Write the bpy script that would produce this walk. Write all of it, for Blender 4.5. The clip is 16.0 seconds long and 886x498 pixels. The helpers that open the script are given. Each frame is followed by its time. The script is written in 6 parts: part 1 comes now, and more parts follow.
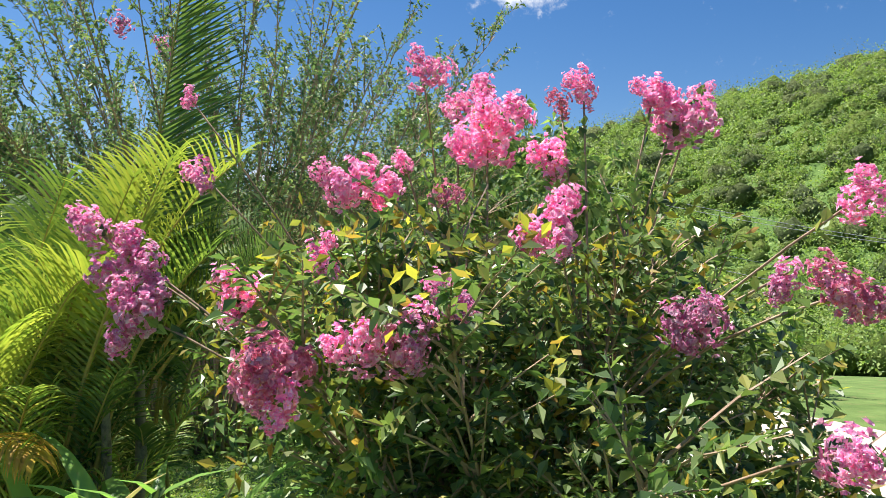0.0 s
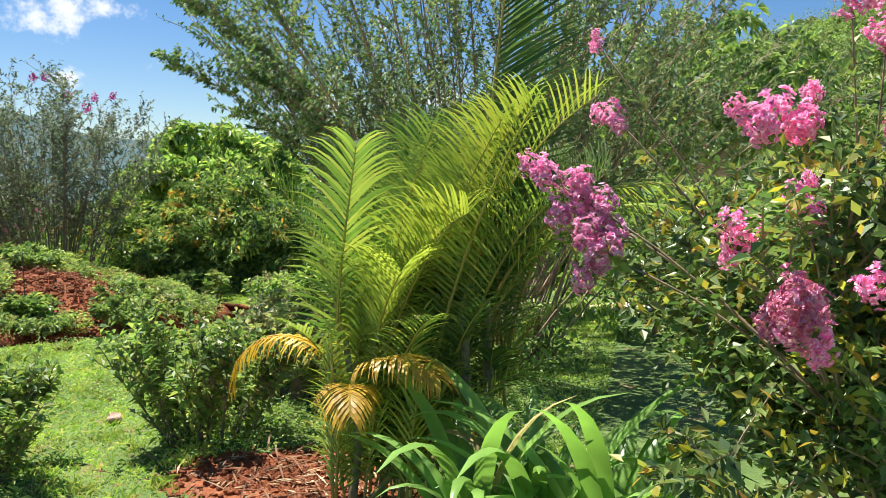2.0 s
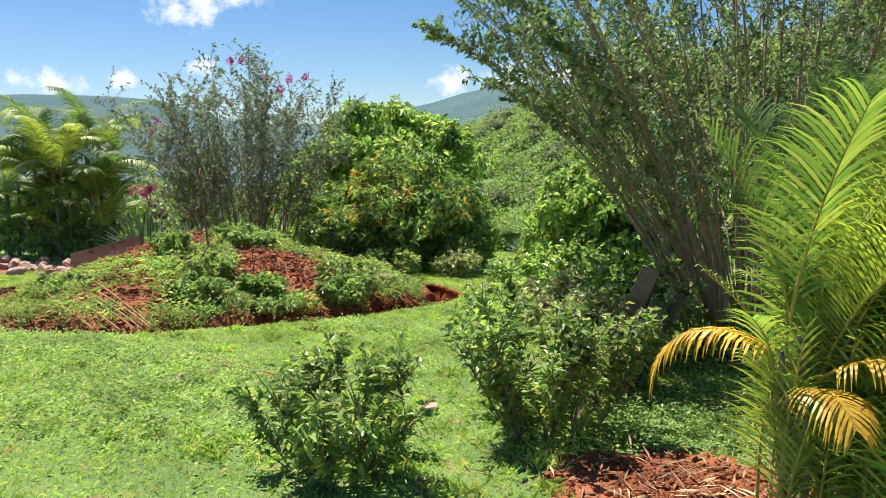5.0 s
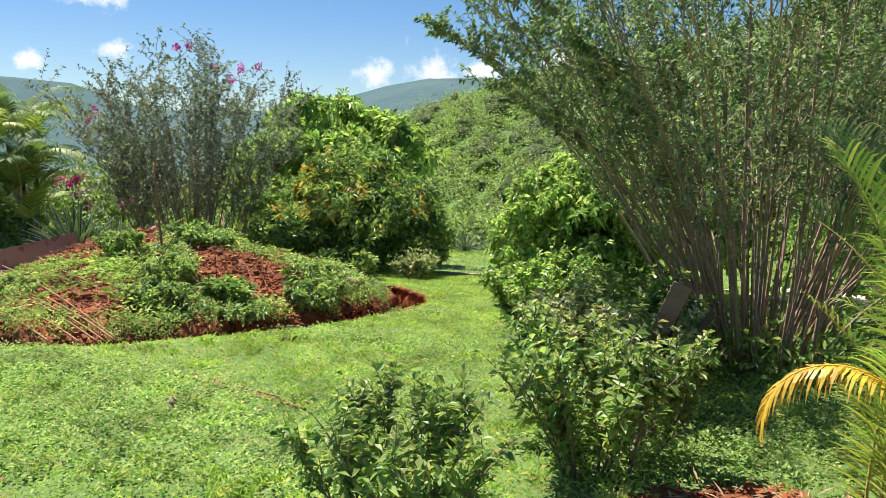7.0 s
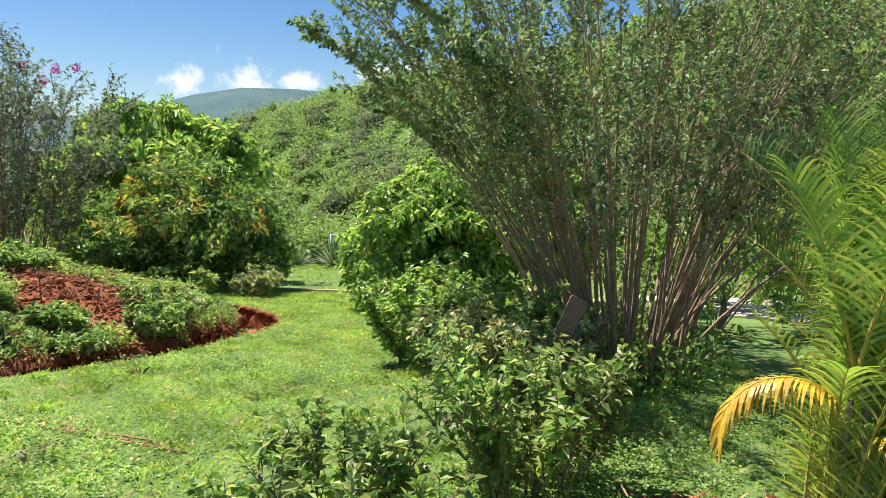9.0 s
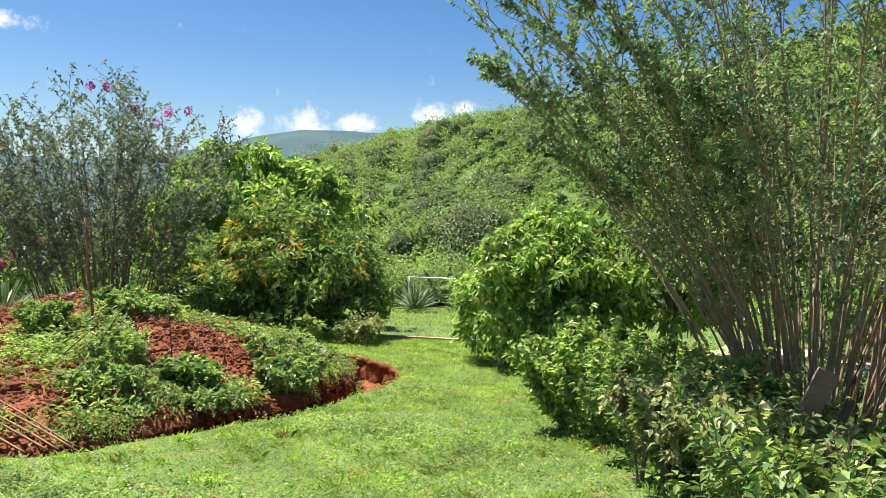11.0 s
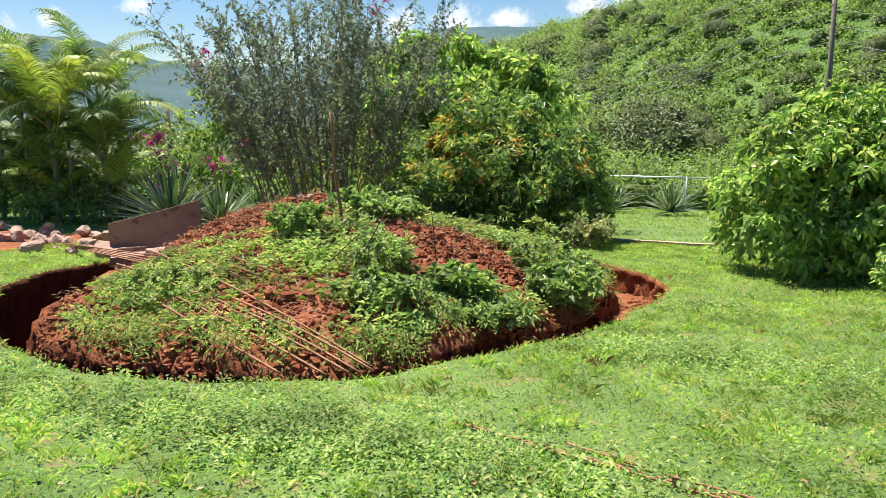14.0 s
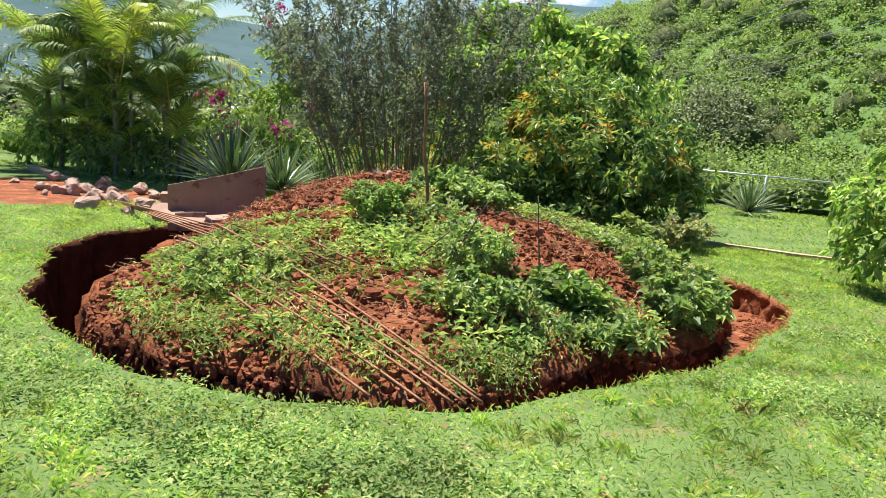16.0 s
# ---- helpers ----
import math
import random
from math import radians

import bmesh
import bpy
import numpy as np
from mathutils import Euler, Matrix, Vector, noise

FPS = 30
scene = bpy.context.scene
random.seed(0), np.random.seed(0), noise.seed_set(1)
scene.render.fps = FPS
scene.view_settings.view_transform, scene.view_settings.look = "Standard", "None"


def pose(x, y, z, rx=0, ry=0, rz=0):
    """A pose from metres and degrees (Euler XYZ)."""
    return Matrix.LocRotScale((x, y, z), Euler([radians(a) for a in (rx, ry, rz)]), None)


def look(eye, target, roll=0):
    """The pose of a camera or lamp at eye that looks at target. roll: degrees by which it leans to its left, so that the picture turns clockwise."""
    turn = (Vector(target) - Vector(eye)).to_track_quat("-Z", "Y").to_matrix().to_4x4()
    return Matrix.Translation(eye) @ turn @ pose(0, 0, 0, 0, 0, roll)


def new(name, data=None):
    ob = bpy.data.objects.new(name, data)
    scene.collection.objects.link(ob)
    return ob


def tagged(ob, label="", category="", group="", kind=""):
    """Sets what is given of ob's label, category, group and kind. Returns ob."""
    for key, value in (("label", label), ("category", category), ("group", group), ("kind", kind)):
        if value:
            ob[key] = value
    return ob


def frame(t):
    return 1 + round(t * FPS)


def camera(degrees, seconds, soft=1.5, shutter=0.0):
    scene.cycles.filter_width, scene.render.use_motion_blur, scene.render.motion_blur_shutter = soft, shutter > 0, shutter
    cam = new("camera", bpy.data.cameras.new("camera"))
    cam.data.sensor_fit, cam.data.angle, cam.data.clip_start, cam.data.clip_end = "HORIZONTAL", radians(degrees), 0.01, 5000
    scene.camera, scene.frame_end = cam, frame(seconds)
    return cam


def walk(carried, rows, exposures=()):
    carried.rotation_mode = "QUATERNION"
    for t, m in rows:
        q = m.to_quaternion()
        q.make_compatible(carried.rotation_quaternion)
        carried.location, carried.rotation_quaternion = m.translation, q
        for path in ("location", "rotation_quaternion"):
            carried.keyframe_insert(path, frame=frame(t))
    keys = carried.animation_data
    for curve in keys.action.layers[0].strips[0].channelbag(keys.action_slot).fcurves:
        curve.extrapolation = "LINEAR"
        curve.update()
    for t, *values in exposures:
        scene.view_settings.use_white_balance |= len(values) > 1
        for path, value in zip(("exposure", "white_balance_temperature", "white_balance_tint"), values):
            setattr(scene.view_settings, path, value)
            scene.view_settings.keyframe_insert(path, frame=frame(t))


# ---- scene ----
cam = camera(60.6, 16.0, soft=0.75)
PATH = [
    (0, (0.015, 0.235, 1.478), (-0.032, 2.234, 1.527), 1.7),
    (0.5, (-0.171, 0.295, 1.471), (-0.345, 2.288, 1.49), 1.9),
    (1, (-0.449, 0.254, 1.489), (-0.701, 2.237, 1.424), 1.1),
    (1.5, (-0.629, 0.15, 1.519), (-1.014, 2.109, 1.392), -0.1),
    (2, (-0.787, 0.017, 1.528), (-1.277, 1.949, 1.361), -0.1),
    (2.5, (-0.96, 0.048, 1.435), (-1.641, 1.922, 1.275), 2.1),
    (2.6, (-1.021, 0.053, 1.435), (-1.719, 1.92, 1.271), 2.3),
    (3, (-1.222, 0.107, 1.482), (-1.942, 1.965, 1.316), 0.2),
    (3.5, (-1.493, 0.121, 1.419), (-2.228, 1.974, 1.266), 1.7),
    (4, (-1.712, -0.013, 1.456), (-2.404, 1.854, 1.265), 1.4),
    (4.5, (-1.993, -0.001, 1.506), (-2.701, 1.852, 1.249), -1.0),
    (5, (-2.282, 0.037, 1.503), (-3.067, 1.863, 1.283), -1.0),
    (5.2, (-2.379, 0.039, 1.51), (-3.15, 1.872, 1.296), -0.7),
    (7.3, (-3.16, 0.177, 1.604), (-3.715, 2.084, 1.367), 0.3),
    (7.5, (-3.208, 0.184, 1.592), (-3.732, 2.1, 1.363), 0.4),
    (8, (-3.375, 0.11, 1.607), (-3.755, 2.06, 1.38), 1.0),
    (8.2, (-3.41, 0.109, 1.6), (-3.722, 2.072, 1.379), 1.0),
    (10.3, (-4.398, 0.828, 1.624), (-4.453, 2.822, 1.474), 0.3),
    (10.5, (-4.523, 0.822, 1.649), (-4.649, 2.813, 1.519), -0.0),
    (11, (-4.732, 0.839, 1.66), (-5.001, 2.819, 1.56), 0.8),
    (11.5, (-4.93, 0.949, 1.632), (-5.302, 2.912, 1.529), -0.9),
    (12, (-5.151, 1.066, 1.647), (-5.667, 2.997, 1.581), -3.1),
    (12.5, (-5.355, 1.19, 1.621), (-5.935, 3.103, 1.548), -2.9),
    (13, (-5.611, 1.36, 1.643), (-6.15, 3.284, 1.556), -1.9),
    (13.5, (-5.889, 1.515, 1.573), (-6.463, 3.421, 1.383), 0.4),
    (14, (-6.227, 1.691, 1.533), (-6.879, 3.546, 1.171), -0.8),
    (14.5, (-6.431, 1.803, 1.543), (-7.129, 3.625, 1.104), -2.7),
    (15, (-6.652, 1.972, 1.553), (-7.275, 3.823, 1.121), -1.2),
    (15.5, (-6.859, 2.2, 1.526), (-7.437, 4.066, 1.099), 1.9),
    (16, (-7.03, 2.411, 1.525), (-7.78, 4.215, 1.096), 3.1),
]
walk(cam, [(t, look(eye, target, roll)) for t, eye, target, roll in PATH], [(0, 1.07), (16, 1.07)])

# ---- light ----
SUN = Vector((-0.42, 0.24, 1.0)).normalized()
world = bpy.data.worlds.new("sky")
scene.world = world
world.use_nodes = True


def build_sky():
    nt = world.node_tree
    nt.nodes.clear()
    out = nt.nodes.new("ShaderNodeOutputWorld")
    bg = nt.nodes.new("ShaderNodeBackground")
    bg.inputs["Strength"].default_value = 0.049
    sky = nt.nodes.new("ShaderNodeTexSky")
    sky.sky_type, sky.sun_disc = "NISHITA", False
    sky.sun_elevation = math.asin(SUN.z)
    sky.sun_rotation = math.atan2(SUN.x, SUN.y) % (2 * math.pi)
    sky.altitude, sky.air_density, sky.dust_density, sky.ozone_density = 300, 1.0, 0.5, 1.6
    co = nt.nodes.new("ShaderNodeTexCoord")
    total = None
    # fair-weather clouds: azimuth to the left of ahead, elevation, width, softness
    for az, elev, size, squash in ((42.0, 10.9, 2.9, 1.9), (40.6, 11.6, 2.2, 1.7), (37.3, 11.7, 2.6, 2.8), (37.2, 14.6, 2.7, 1.7), (22.4, 6.0, 2.6, 1.9), (18.2, 6.1, 3.2, 1.9),
                                   (14.7, 6.3, 2.4, 2.2), (8.8, 7.2, 2.2, 2.0), (6.2, 7.6, 1.5, 2.2), (40.4, 7.2, 1.5, 1.7), (45.5, 6.2, 1.8, 2.4), (49.9, 5.9, 3.0, 2.6), (-4.4, 20.0, 4.0, 2.2)):
        a, e = radians(az), radians(elev)
        axis = Vector((-math.sin(a) * math.cos(e), math.cos(a) * math.cos(e), math.sin(e)))
        sub = nt.nodes.new("ShaderNodeVectorMath")
        sub.operation = "SUBTRACT"
        nt.links.new(co.outputs["Generated"], sub.inputs[0])
        sub.inputs[1].default_value = axis
        mul = nt.nodes.new("ShaderNodeVectorMath")
        mul.operation = "MULTIPLY"
        nt.links.new(sub.outputs[0], mul.inputs[0])
        mul.inputs[1].default_value = (1, 1, squash)
        ln = nt.nodes.new("ShaderNodeVectorMath")
        ln.operation = "LENGTH"
        nt.links.new(mul.outputs[0], ln.inputs[0])
        mp = nt.nodes.new("ShaderNodeMapRange")
        mp.inputs["From Min"].default_value, mp.inputs["From Max"].default_value = 0.0, math.sin(radians(size)) * 1.25
        mp.inputs["To Min"].default_value, mp.inputs["To Max"].default_value = 1.0, 0.0
        nt.links.new(ln.outputs["Value"], mp.inputs["Value"])
        if total is None:
            total = mp.outputs[0]
        else:
            mx = nt.nodes.new("ShaderNodeMath")
            mx.operation = "MAXIMUM"
            nt.links.new(total, mx.inputs[0])
            nt.links.new(mp.outputs[0], mx.inputs[1])
            total = mx.outputs[0]
    ns = nt.nodes.new("ShaderNodeTexNoise")
    ns.inputs["Scale"].default_value, ns.inputs["Detail"].default_value, ns.inputs["Roughness"].default_value = 30, 9, 0.66
    nt.links.new(co.outputs["Generated"], ns.inputs["Vector"])
    add = nt.nodes.new("ShaderNodeMath")
    add.operation = "MULTIPLY_ADD"
    nt.links.new(ns.outputs["Fac"], add.inputs[0])
    add.inputs[1].default_value = 2.6
    nt.links.new(total, add.inputs[2])
    cut = nt.nodes.new("ShaderNodeMapRange")
    cut.interpolation_type = "SMOOTHSTEP"
    cut.inputs["From Min"].default_value, cut.inputs["From Max"].default_value = 1.62, 2.35
    cut.inputs["To Max"].default_value = 0.92
    nt.links.new(add.outputs[0], cut.inputs["Value"])
    mix = nt.nodes.new("ShaderNodeMix")
    mix.data_type = "RGBA"
    mix.inputs["B"].default_value = (10.5, 10.8, 11.4, 1)
    nt.links.new(cut.outputs[0], mix.inputs["Factor"])
    rich = nt.nodes.new("ShaderNodeHueSaturation")
    rich.inputs["Hue"].default_value, rich.inputs["Saturation"].default_value, rich.inputs["Value"].default_value = 0.506, 1.36, 1.22
    nt.links.new(sky.outputs[0], rich.inputs["Color"])
    nt.links.new(rich.outputs[0], mix.inputs["A"])
    nt.links.new(mix.outputs["Result"], bg.inputs["Color"])
    nt.links.new(bg.outputs[0], out.inputs["Surface"])


build_sky()
sun = new("sun", bpy.data.lights.new("sun", "SUN"))
sun.data.energy, sun.data.angle, sun.data.color = 5.0, radians(0.55), (1.0, 0.955, 0.88)
sun.matrix_world = look(SUN * 60, (0, 0, 0))

# ---- materials ----


def surface(name, low, high, rough=0.8, scale=6.0, bump=0.3, fine=60.0, metal=0.0, spots=None, specular=0.4):
    """Two tones at two scales with fine relief; spots: a third tone in patches and how much of it."""
    m = bpy.data.materials.new(name)
    m.use_nodes = True
    nt = m.node_tree
    bsdf = nt.nodes["Principled BSDF"]
    co = nt.nodes.new("ShaderNodeTexCoord")
    big = nt.nodes.new("ShaderNodeTexNoise")
    big.inputs["Scale"].default_value, big.inputs["Detail"].default_value = scale, 6
    small = nt.nodes.new("ShaderNodeTexNoise")
    small.inputs["Scale"].default_value, small.inputs["Detail"].default_value, small.inputs["Roughness"].default_value = fine, 4, 0.7
    for n in (big, small):
        nt.links.new(co.outputs["Object"], n.inputs["Vector"])
    add = nt.nodes.new("ShaderNodeMath")
    add.operation = "MULTIPLY_ADD"
    nt.links.new(small.outputs["Fac"], add.inputs[0])
    add.inputs[1].default_value = 0.8
    nt.links.new(big.outputs["Fac"], add.inputs[2])
    rng = nt.nodes.new("ShaderNodeMapRange")
    rng.inputs["From Min"].default_value, rng.inputs["From Max"].default_value = 0.62, 1.18
    nt.links.new(add.outputs[0], rng.inputs["Value"])
    mix = nt.nodes.new("ShaderNodeMix")
    mix.data_type = "RGBA"
    mix.inputs["A"].default_value, mix.inputs["B"].default_value = (*low, 1), (*high, 1)
    nt.links.new(rng.outputs[0], mix.inputs["Factor"])
    colour = mix.outputs["Result"]
    if spots:
        tone, amount, size = spots
        patch = nt.nodes.new("ShaderNodeTexNoise")
        patch.inputs["Scale"].default_value, patch.inputs["Detail"].default_value, patch.inputs["Roughness"].default_value = size, 7, 0.65
        nt.links.new(co.outputs["Object"], patch.inputs["Vector"])
        cut = nt.nodes.new("ShaderNodeMapRange")
        cut.inputs["From Min"].default_value, cut.inputs["From Max"].default_value = 0.72 - amount, 0.80 - amount
        nt.links.new(patch.outputs["Fac"], cut.inputs["Value"])
        top = nt.nodes.new("ShaderNodeMix")
        top.data_type = "RGBA"
        top.inputs["B"].default_value = (*tone, 1)
        nt.links.new(cut.outputs[0], top.inputs["Factor"])
        nt.links.new(colour, top.inputs["A"])
        colour = top.outputs["Result"]
    nt.links.new(colour, bsdf.inputs["Base Color"])
    bsdf.inputs["Roughness"].default_value, bsdf.inputs["Metallic"].default_value = rough, metal
    bsdf.inputs["Specular IOR Level"].default_value = specular
    if bump:
        bm = nt.nodes.new("ShaderNodeBump")
        bm.inputs["Strength"].default_value, bm.inputs["Distance"].default_value = bump, 0.02
        nt.links.new(add.outputs[0], bm.inputs["Height"])
        nt.links.new(bm.outputs[0], bsdf.inputs["Normal"])
    return m


def foliage(name, tones, trans=0.32, rough=0.42, through_tone=1.5):
    """Leaves: each leaf takes one of the tones; light shines through."""
    m = bpy.data.materials.new(name)
    m.use_nodes = True
    nt = m.node_tree
    bsdf = nt.nodes["Principled BSDF"]
    out = nt.nodes["Material Output"]
    geo = nt.nodes.new("ShaderNodeNewGeometry")
    ramp = nt.nodes.new("ShaderNodeValToRGB")
    els = ramp.color_ramp.elements
    while len(els) < len(tones):
        els.new(0.5)
    for i, tone in enumerate(tones):
        tone = (min(tone[0] * 2.45, 0.6), min(tone[1] * 1.68, 0.6), min(tone[2] * 2.5, 0.5)) if max(tone) < 0.4 and tone[1] > tone[0] else tone
        els[i].position = i / (len(tones) - 1)
        els[i].color = (*tone, 1)
    nt.links.new(geo.outputs["Random Per Island"], ramp.inputs["Fac"])
    co = nt.nodes.new("ShaderNodeTexCoord")
    ns = nt.nodes.new("ShaderNodeTexNoise")
    ns.inputs["Scale"].default_value, ns.inputs["Detail"].default_value = 2.5, 3
    nt.links.new(co.outputs["Object"], ns.inputs["Vector"])
    hsv = nt.nodes.new("ShaderNodeHueSaturation")
    rng = nt.nodes.new("ShaderNodeMapRange")
    rng.inputs["From Min"].default_value, rng.inputs["From Max"].default_value = 0.3, 0.7
    rng.inputs["To Min"].default_value, rng.inputs["To Max"].default_value = 0.62, 1.34
    nt.links.new(ns.outputs["Fac"], rng.inputs["Value"])
    nt.links.new(rng.outputs[0], hsv.inputs["Value"])
    nt.links.new(ramp.outputs["Color"], hsv.inputs["Color"])
    nt.links.new(hsv.outputs[0], bsdf.inputs["Base Color"])
    bsdf.inputs["Roughness"].default_value = rough
    bsdf.inputs["Specular IOR Level"].default_value = 0.38
    tr = nt.nodes.new("ShaderNodeBsdfTranslucent")
    gain = nt.nodes.new("ShaderNodeMix")
    gain.data_type, gain.blend_type = "RGBA", "MULTIPLY"
    gain.inputs["Factor"].default_value = 1
    gain.inputs["B"].default_value = (through_tone * 1.05, through_tone * 1.15, through_tone * (0.7 if through_tone > 1 else 1.0), 1)
    nt.links.new(hsv.outputs[0], gain.inputs["A"])
    nt.links.new(gain.outputs["Result"], tr.inputs["Color"])
    mx = nt.nodes.new("ShaderNodeMixShader")
    mx.inputs[0].default_value = trans
    nt.links.new(bsdf.outputs[0], mx.inputs[1])
    nt.links.new(tr.outputs[0], mx.inputs[2])
    nt.links.new(mx.outputs[0], out.inputs["Surface"])
    return m


GRASS = surface("lawn_turf", (0.07, 0.12, 0.034), (0.175, 0.25, 0.078), 0.9, 1.1, 0.9, 40, spots=((0.22, 0.18, 0.085), 0.14, 2.6), specular=0.1)
SOIL = surface("red_earth", (0.135, 0.040, 0.018), (0.36, 0.128, 0.058), 0.95, 3.0, 1.0, 38, spots=((0.40, 0.18, 0.095), 0.14, 6.0), specular=0.15)
# darkened copy of the red earth, with the trench's shade in its colour
SHADEDSOIL = surface("shaded_cut_earth", (0.045, 0.016, 0.009), (0.13, 0.042, 0.02), 0.95, 4.0, 1.0, 40, specular=0.1)
SCRUB = surface("hillside_scrub", (0.07, 0.13, 0.034), (0.13, 0.205, 0.055), 0.95, 0.12, 0.8, 1.3, specular=0.1)
# blue-grey of distance haze mixed into the far hills' base colour
HAZYHILL = surface("hazy_distant_slope", (0.065, 0.108, 0.115), (0.095, 0.142, 0.145), 0.95, 0.008, 0.0, 0.05, specular=0.0)
CONCRETE = surface("concrete", (0.38, 0.26, 0.155), (0.52, 0.38, 0.25), 0.85, 4, 0.4, 70, spots=((0.30, 0.24, 0.17), 0.12, 3.0))
DRIVE = surface("pale_drive", (0.50, 0.38, 0.31), (0.66, 0.53, 0.45), 0.9, 1.2, 0.4, 60, spots=((0.40, 0.27, 0.19), 0.12, 1.0))
BROWNSTONE = surface("earthy_stone", (0.20, 0.12, 0.08), (0.36, 0.24, 0.17), 0.9, 6, 0.7, 40)
STONE = surface("rubble_stone", (0.30, 0.18, 0.13), (0.52, 0.36, 0.28), 0.9, 6, 0.7, 40)
PANEL = surface("reddish_board", (0.27, 0.145, 0.095), (0.43, 0.27, 0.19), 0.75, 2.2, 0.25, 55, spots=((0.17, 0.075, 0.045), 0.16, 3.5))
RUST = surface("rusty_steel", (0.20, 0.075, 0.032), (0.42, 0.21, 0.11), 0.7, 14, 0.4, 90, metal=0.15)
BARK = surface("grey_brown_bark", (0.14, 0.10, 0.07), (0.30, 0.23, 0.165), 0.85, 9, 0.5, 60)
SMOOTHBARK = surface("smooth_tan_bark", (0.22, 0.14, 0.09), (0.42, 0.30, 0.21), 0.7, 11, 0.3, 60, spots=((0.48, 0.36, 0.26), 0.14, 8))
PALEBARK = surface("pale_pink_bark", (0.46, 0.31, 0.25), (0.62, 0.46, 0.38), 0.8, 4, 0.3, 40, spots=((0.30, 0.19, 0.14), 0.15, 3))
CANE = surface("palm_cane", (0.16, 0.15, 0.10), (0.34, 0.30, 0.20), 0.6, 8, 0.3, 50, spots=((0.10, 0.085, 0.06), 0.2, 5))
DARKWOOD = surface("dark_wood", (0.07, 0.045, 0.03), (0.16, 0.105, 0.07), 0.8, 8, 0.5, 60)
GALV = surface("galvanised_steel", (0.45, 0.46, 0.46), (0.62, 0.63, 0.62), 0.45, 10, 0.1, 80, metal=0.6)
POLEWOOD = surface("weathered_pole", (0.12, 0.10, 0.085), (0.24, 0.20, 0.17), 0.9, 3, 0.5, 30)
WIRE = surface("wire", (0.30, 0.31, 0.33), (0.42, 0.43, 0.45), 0.5, 3, 0.0, 10, metal=0.4)
WHITEWALL = surface("painted_wall", (0.62, 0.60, 0.56), (0.78, 0.76, 0.72), 0.8, 0.6, 0.1, 8)
ROOFMETAL = surface("roof_sheet", (0.50, 0.52, 0.54), (0.68, 0.70, 0.72), 0.5, 0.5, 0.1, 6)
DARKGLASS = surface("window_glass", (0.03, 0.035, 0.04), (0.05, 0.055, 0.06), 0.15, 1, 0.0, 5)

BLADE = foliage("grass_blade", [(0.08, 0.19, 0.027), (0.132, 0.275, 0.042), (0.19, 0.325, 0.062), (0.255, 0.30, 0.10)], 0.35, 0.5)
WEED = foliage("weed_leaf", [(0.052, 0.13, 0.026), (0.09, 0.195, 0.038), (0.145, 0.255, 0.055), (0.21, 0.295, 0.075)], 0.34, 0.68)
LAWNWEED = foliage("lawn_weed_leaf", [(0.05, 0.135, 0.024), (0.085, 0.20, 0.036), (0.13, 0.25, 0.05), (0.17, 0.26, 0.065)], 0.36, 0.7)
DARKWEED = foliage("dark_weed_leaf", [(0.042, 0.105, 0.026), (0.072, 0.16, 0.034), (0.11, 0.215, 0.045), (0.16, 0.25, 0.06)], 0.34, 0.45)
CRAPELEAF = foliage("crape_myrtle_leaf", [(0.020, 0.055, 0.014), (0.036, 0.09, 0.02), (0.06, 0.135, 0.03), (0.095, 0.18, 0.035), (0.04, 0.085, 0.03), (0.13, 0.19, 0.035)], 0.3, 0.36)
TALLCRAPE = foliage("tall_crape_leaf", [(0.028, 0.078, 0.028), (0.052, 0.12, 0.038), (0.08, 0.165, 0.048), (0.13, 0.205, 0.06)], 0.26, 0.6)
GREYCRAPE = foliage("grey_crape_leaf", [(0.042, 0.085, 0.044), (0.07, 0.125, 0.062), (0.11, 0.165, 0.085)], 0.28, 0.65)
YOUNGLEAF = foliage("young_leaf", [(0.20, 0.26, 0.03), (0.32, 0.29, 0.035), (0.36, 0.20, 0.05), (0.12, 0.20, 0.03)], 0.4, 0.4)
MANGOLEAF = foliage("mango_leaf", [(0.024, 0.074, 0.016), (0.05, 0.125, 0.024), (0.092, 0.19, 0.036), (0.17, 0.26, 0.052)], 0.34, 0.4)
COPPER = foliage("copper_leaf", [(0.10, 0.18, 0.03), (0.28, 0.30, 0.05), (0.55, 0.30, 0.07), (0.60, 0.25, 0.08)], 0.3, 0.45)
CITRUS = foliage("broad_leaf", [(0.04, 0.11, 0.022), (0.085, 0.195, 0.034), (0.145, 0.275, 0.052), (0.22, 0.32, 0.078)], 0.38, 0.33)
SHRUBLEAF = foliage("shrub_leaf", [(0.04, 0.105, 0.022), (0.07, 0.16, 0.03), (0.115, 0.215, 0.042), (0.17, 0.25, 0.055)], 0.36, 0.45)
PALEVAR = foliage("pale_leaf", [(0.06, 0.135, 0.035), (0.09, 0.18, 0.045), (0.14, 0.22, 0.06), (0.24, 0.29, 0.10), (0.42, 0.41, 0.25)], 0.3, 0.45)
PALMLEAF = foliage("palm_leaflet", [(0.05, 0.13, 0.02), (0.085, 0.185, 0.026), (0.13, 0.24, 0.034), (0.19, 0.28, 0.045)], 0.34, 0.6)
GOLDPALM = foliage("yellow_green_palm_leaflet", [(0.10, 0.19, 0.022), (0.135, 0.23, 0.026), (0.175, 0.255, 0.032), (0.075, 0.16, 0.02)], 0.34, 0.5)
DARKPALM = foliage("dark_palm_leaflet", [(0.028, 0.075, 0.015), (0.045, 0.105, 0.02), (0.075, 0.15, 0.026)], 0.3, 0.65)
YELLOWPALM = foliage("dying_palm_leaflet", [(0.56, 0.36, 0.03), (0.66, 0.44, 0.05), (0.60, 0.30, 0.05)], 0.3, 0.45, 1.1)
